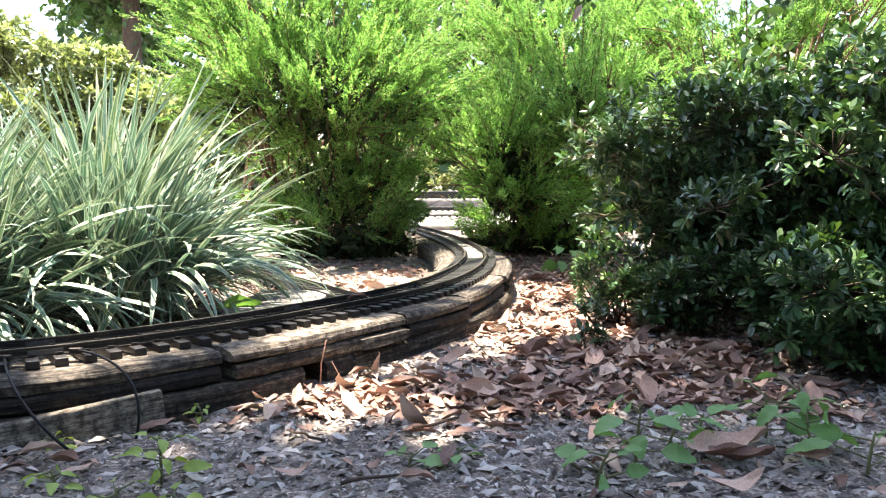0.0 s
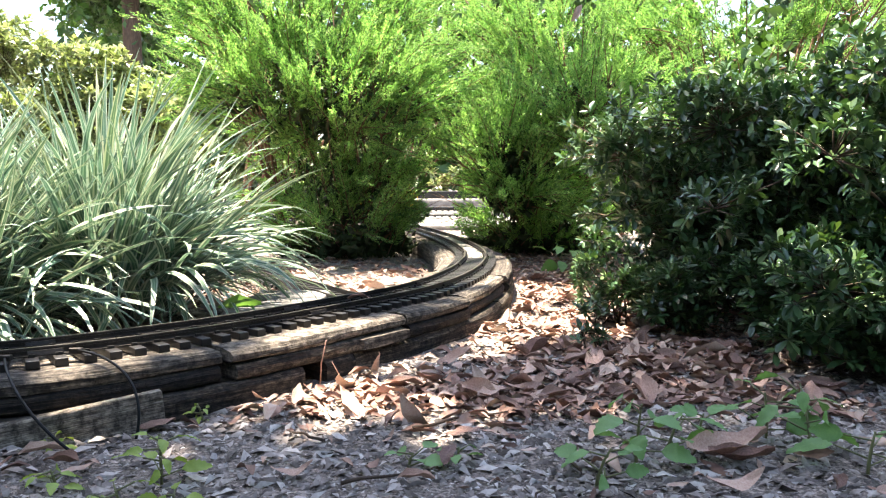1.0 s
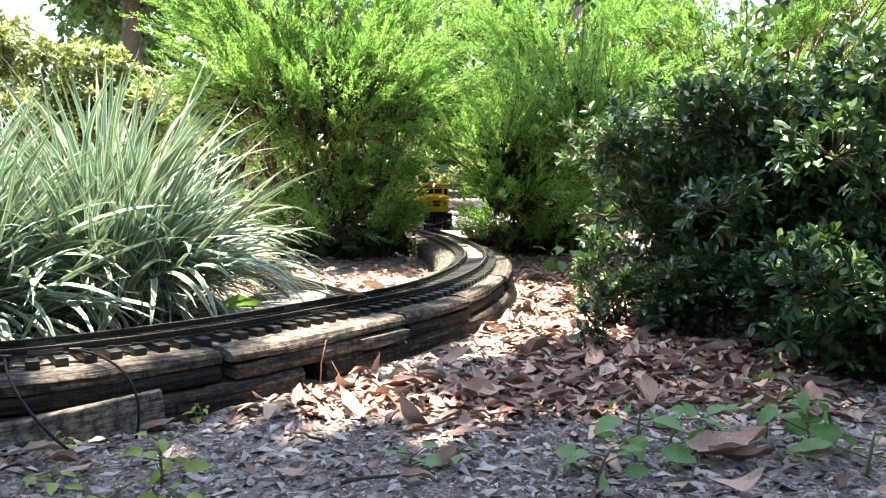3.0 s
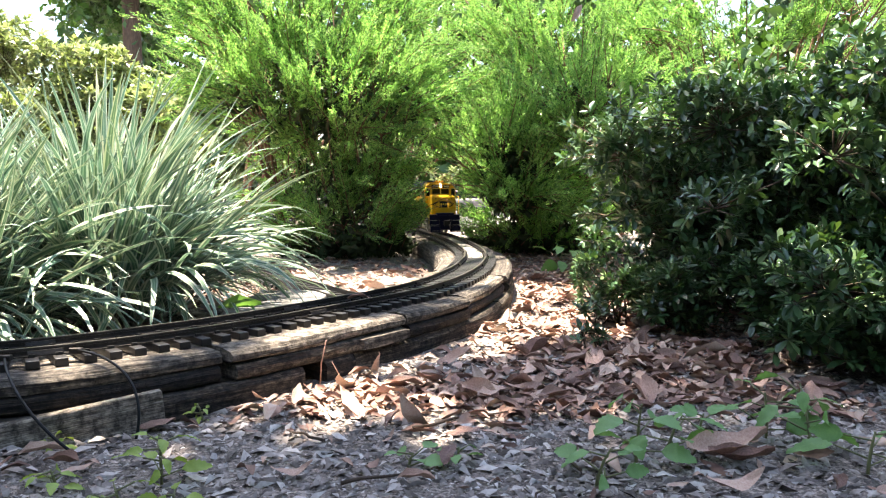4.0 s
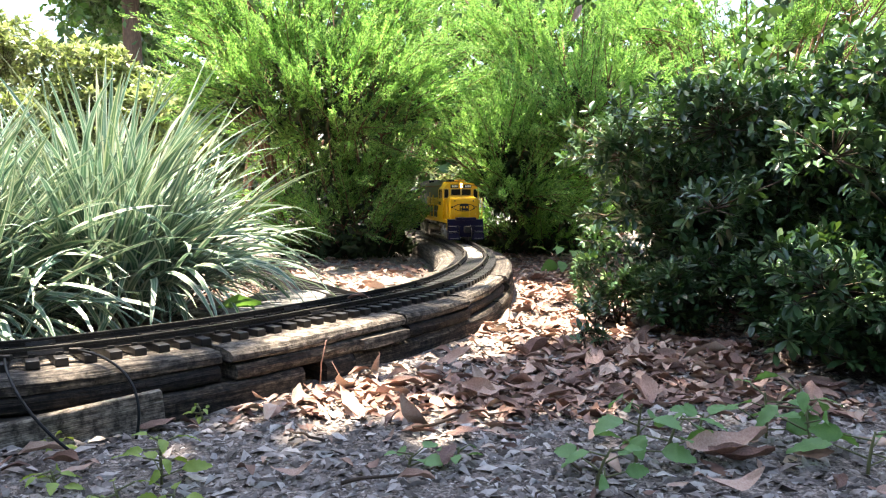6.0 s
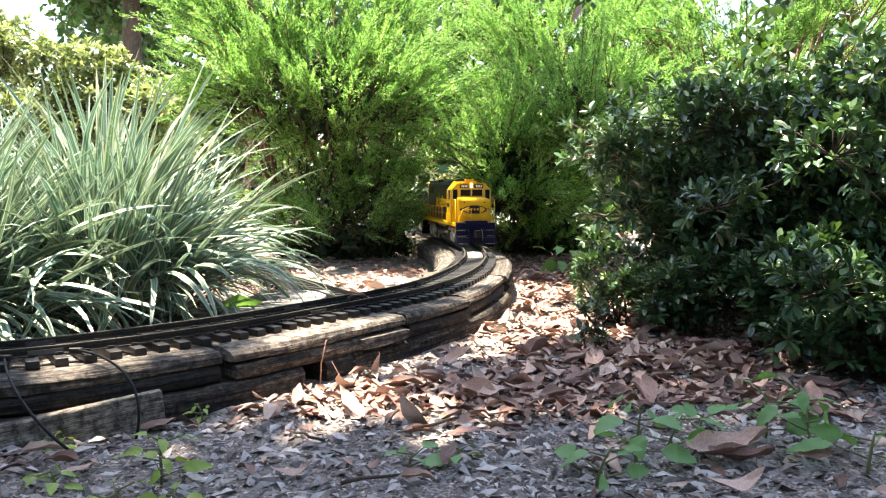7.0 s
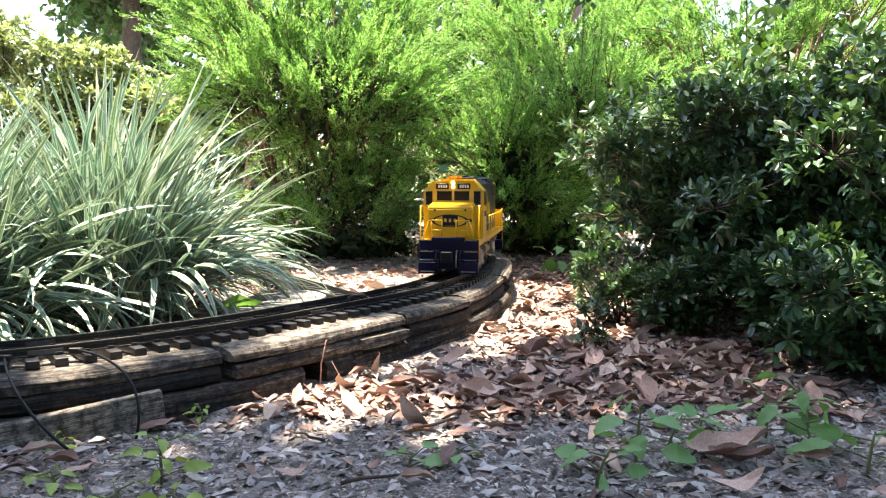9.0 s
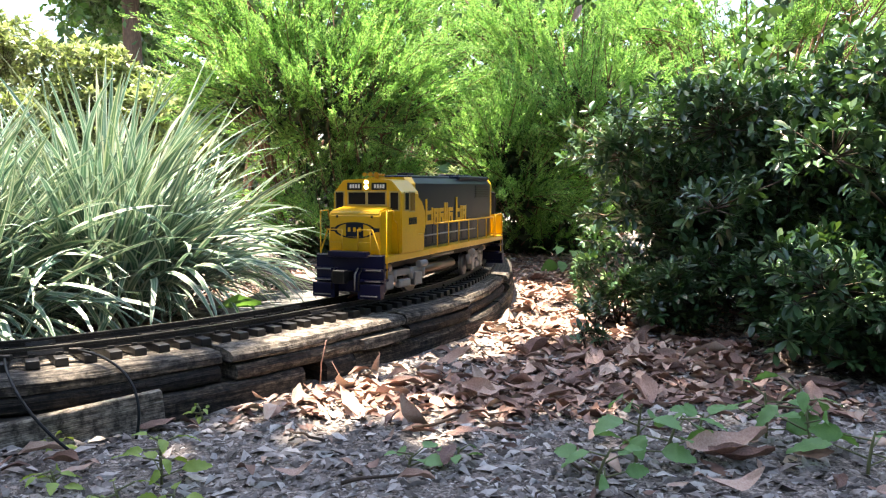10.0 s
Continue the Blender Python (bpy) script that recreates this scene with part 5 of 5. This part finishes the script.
    for x in (FORE, -AFT):
        tk = part("truck", boxes((-0.02, 0.02, -0.026, 0.026, 0.016, 0.040), bevel=0.002), M_BLACK, lo, "silver sideframe truck")
        tk.location = (x, 0, 0)
        for k in (-1, 1):
            bm = bmesh.new()
            y0, y1 = sorted((k * 0.031, k * 0.039))
            box(bm, -0.052, 0.052, y0, y1, 0.026, 0.036, 0.002)
            for q in (-0.034, 0.034):
                box(bm, q - 0.009, q + 0.009, *sorted((k * 0.032, k * 0.042)), 0.010, 0.030, 0.002)
                for e in (-0.0145, 0.0145):
                    cyl(bm, (q + e, k * 0.037, 0.020), (q + e, k * 0.037, 0.036), 0.0045, 10)
            box(bm, -0.014, 0.014, *sorted((k * 0.034, k * 0.043)), 0.010, 0.022, 0.003)
            cyl(bm, (-0.052, k * 0.041, 0.040), (-0.034, k * 0.041, 0.040), 0.005, 12)
            cyl(bm, (0.034, k * 0.041, 0.040), (0.052, k * 0.041, 0.040), 0.005, 12)
            part("sideframe", bm, M_SILV, tk, "weathered silver cast sideframe")
        for q in (-0.034, 0.034):
            bm = cyl(bmesh.new(), (0, -0.027, 0), (0, 0.027, 0), 0.004, 10)
            for k in (-1, 1):
                cyl(bm, (0, k * 0.0205, 0), (0, k * 0.0265, 0), 0.0175, 24)
                cyl(bm, (0, k * 0.0192, 0), (0, k * 0.0207, 0), 0.0190, 24)
                box(bm, -0.013, 0.013, *sorted((k * 0.0262, k * 0.0270)), -0.003, 0.003)
            ws = part("wheelset", bm, M_STEEL, tk)
            ws.location = (q, 0, 0.0175)
        trucks.append(tk)
    return lo, trucks


CAR_BACK, CAR_REACH = 0.525, 0.115     # from the locomotive's origin to the wagon's, and from the wagon's to its truck pivots


def build_wagon():
    """Dark covered freight wagon coupled behind the locomotive; origin midway on the track, x forward."""
    wg = thing("freight_wagon", "dark grey covered freight wagon coupled behind the locomotive", "wagon")
    body = part("body", boxes((-0.175, 0.175, -0.044, 0.044, 0.044, 0.132), bevel=0.002), M_WAGON, wg)
    part("roof", extrude_x(bmesh.new(), [(-0.046, 0.132), (0.046, 0.132), (0.046, 0.136), (0.020, 0.144), (-0.020, 0.144), (-0.046, 0.136)], -0.178, 0.178), M_WAGON, wg)
    part("roof_walk", boxes((-0.175, 0.175, -0.010, 0.010, 0.1445, 0.1475), bevel=0.0005), M_SILV, wg, "grey roof walk")
    part("underframe", boxes((-0.172, 0.172, -0.030, 0.030, 0.034, 0.044)), M_BLACK, wg)
    for k in (-1, 1):
        for x in np.linspace(-0.165, 0.165, 12):
            part("rib", boxes((x - 0.002, x + 0.002, *sorted((k * 0.0435, k * 0.0465)), 0.046, 0.130), bevel=0.0005), M_WAGON, body)
        part("coupler", boxes((*sorted((k * 0.17, k * 0.197)), -0.006, 0.006, 0.028, 0.038), bevel=0.001), M_BLACK, wg)
    trucks = []
    for x in (CAR_REACH, -CAR_REACH):
        tk = part("truck", boxes((-0.012, 0.012, -0.026, 0.026, 0.016, 0.036), bevel=0.002), M_BLACK, wg)
        tk.location = (x, 0, 0)
        for k in (-1, 1):
            bm = boxes((-0.036, 0.036, *sorted((k * 0.030, k * 0.036)), 0.022, 0.032), bevel=0.002)
            box(bm, -0.012, 0.012, *sorted((k * 0.030, k * 0.037)), 0.010, 0.024, 0.002)
            part("sideframe", bm, M_BLACK, tk)
        for q in (-0.026, 0.026):
            bm = cyl(bmesh.new(), (0, -0.027, 0), (0, 0.027, 0), 0.003, 8)
            for k in (-1, 1):
                cyl(bm, (0, k * 0.0195, 0), (0, k * 0.0265, 0), 0.0150, 20)
            part("wheelset", bm, M_STEEL, tk).location = (q, 0, 0.0150)
        trucks.append(tk)
    return wg, trucks


LOCO, TRUCKS = build_locomotive()
WAGON, WAGON_TRUCKS = build_wagon()
LOCO_ROWS = [(0.0, 4.20), (1.0, 3.92), (2.5, 3.50), (3.2, 3.39), (4.0, 3.31), (4.5, 3.225), (5.5, 3.035), (6.2, 2.915), (7.0, 2.755), (7.5, 2.64), (8.0, 2.48), (8.5, 2.305), (9.0, 2.13), (9.5, 1.97), (10.0, 1.826)]


def line_at(t):
    ts, ss = [r[0] for r in LOCO_ROWS], [r[1] for r in LOCO_ROWS]
    return float(np.interp(t, ts, ss))


def motions():
    rows, turn = [], {t: [] for t in TRUCKS}
    steps = [i * 0.1 for i in range(101)]
    for t in steps:
        s = line_at(t)
        a, b = on_line(s - FORE), on_line(s + AFT)
        h = math.atan2(a[1] - b[1], a[0] - b[0]) + math.radians(np.interp(t, [0, 2, 4, 8, 9, 10], [0, 1, 4, 4, 0, 0]))
        rows.append((t, Matrix.Translation((a[0] - FORE * math.cos(h), a[1] - FORE * math.sin(h), RAIL_Z)) @ Matrix.Rotation(h, 4, "Z")))
        for tk, (x, y, g), px in zip(TRUCKS, (a, b), (FORE, -AFT)):
            w = (g + math.pi - h + math.pi) % (2 * math.pi) - math.pi
            turn[tk].append((t, pose(px, 0, 0, 0, 0, math.degrees(w))))
    walk(LOCO, rows)
    rows, swing = [], {t: [] for t in WAGON_TRUCKS}
    for t in steps:
        s = line_at(t) + CAR_BACK
        a, b = on_line(s - CAR_REACH), on_line(s + CAR_REACH)
        h = math.atan2(a[1] - b[1], a[0] - b[0])
        rows.append((t, Matrix.Translation(((a[0] + b[0]) / 2, (a[1] + b[1]) / 2, RAIL_Z)) @ Matrix.Rotation(h, 4, "Z")))
        for tk, (x, y, g), px in zip(WAGON_TRUCKS, (a, b), (CAR_REACH, -CAR_REACH)):
            swing[tk].append((t, pose(px, 0, 0, 0, 0, math.degrees((g - h) % (2 * math.pi) - math.pi))))
    walk(WAGON, rows)
    for tk in WAGON_TRUCKS:
        walk(tk, swing[tk])
        for ws in [c for c in tk.children if c.name.startswith("wheelset")]:
            p = ws.location.copy()
            walk(ws, [(i / FPS, pose(*p, 0, math.degrees((line_at(0) - line_at(i / FPS)) / 0.0150), 0)) for i in range(301)])
    for tk in TRUCKS:
        walk(tk, turn[tk])
        for ws in [c for c in tk.children if c.name.startswith("wheelset")]:
            p = ws.location.copy()
            walk(ws, [(i / FPS, pose(*p, 0, math.degrees((line_at(0) - line_at(i / FPS)) / 0.0175), 0)) for i in range(301)])


motions()
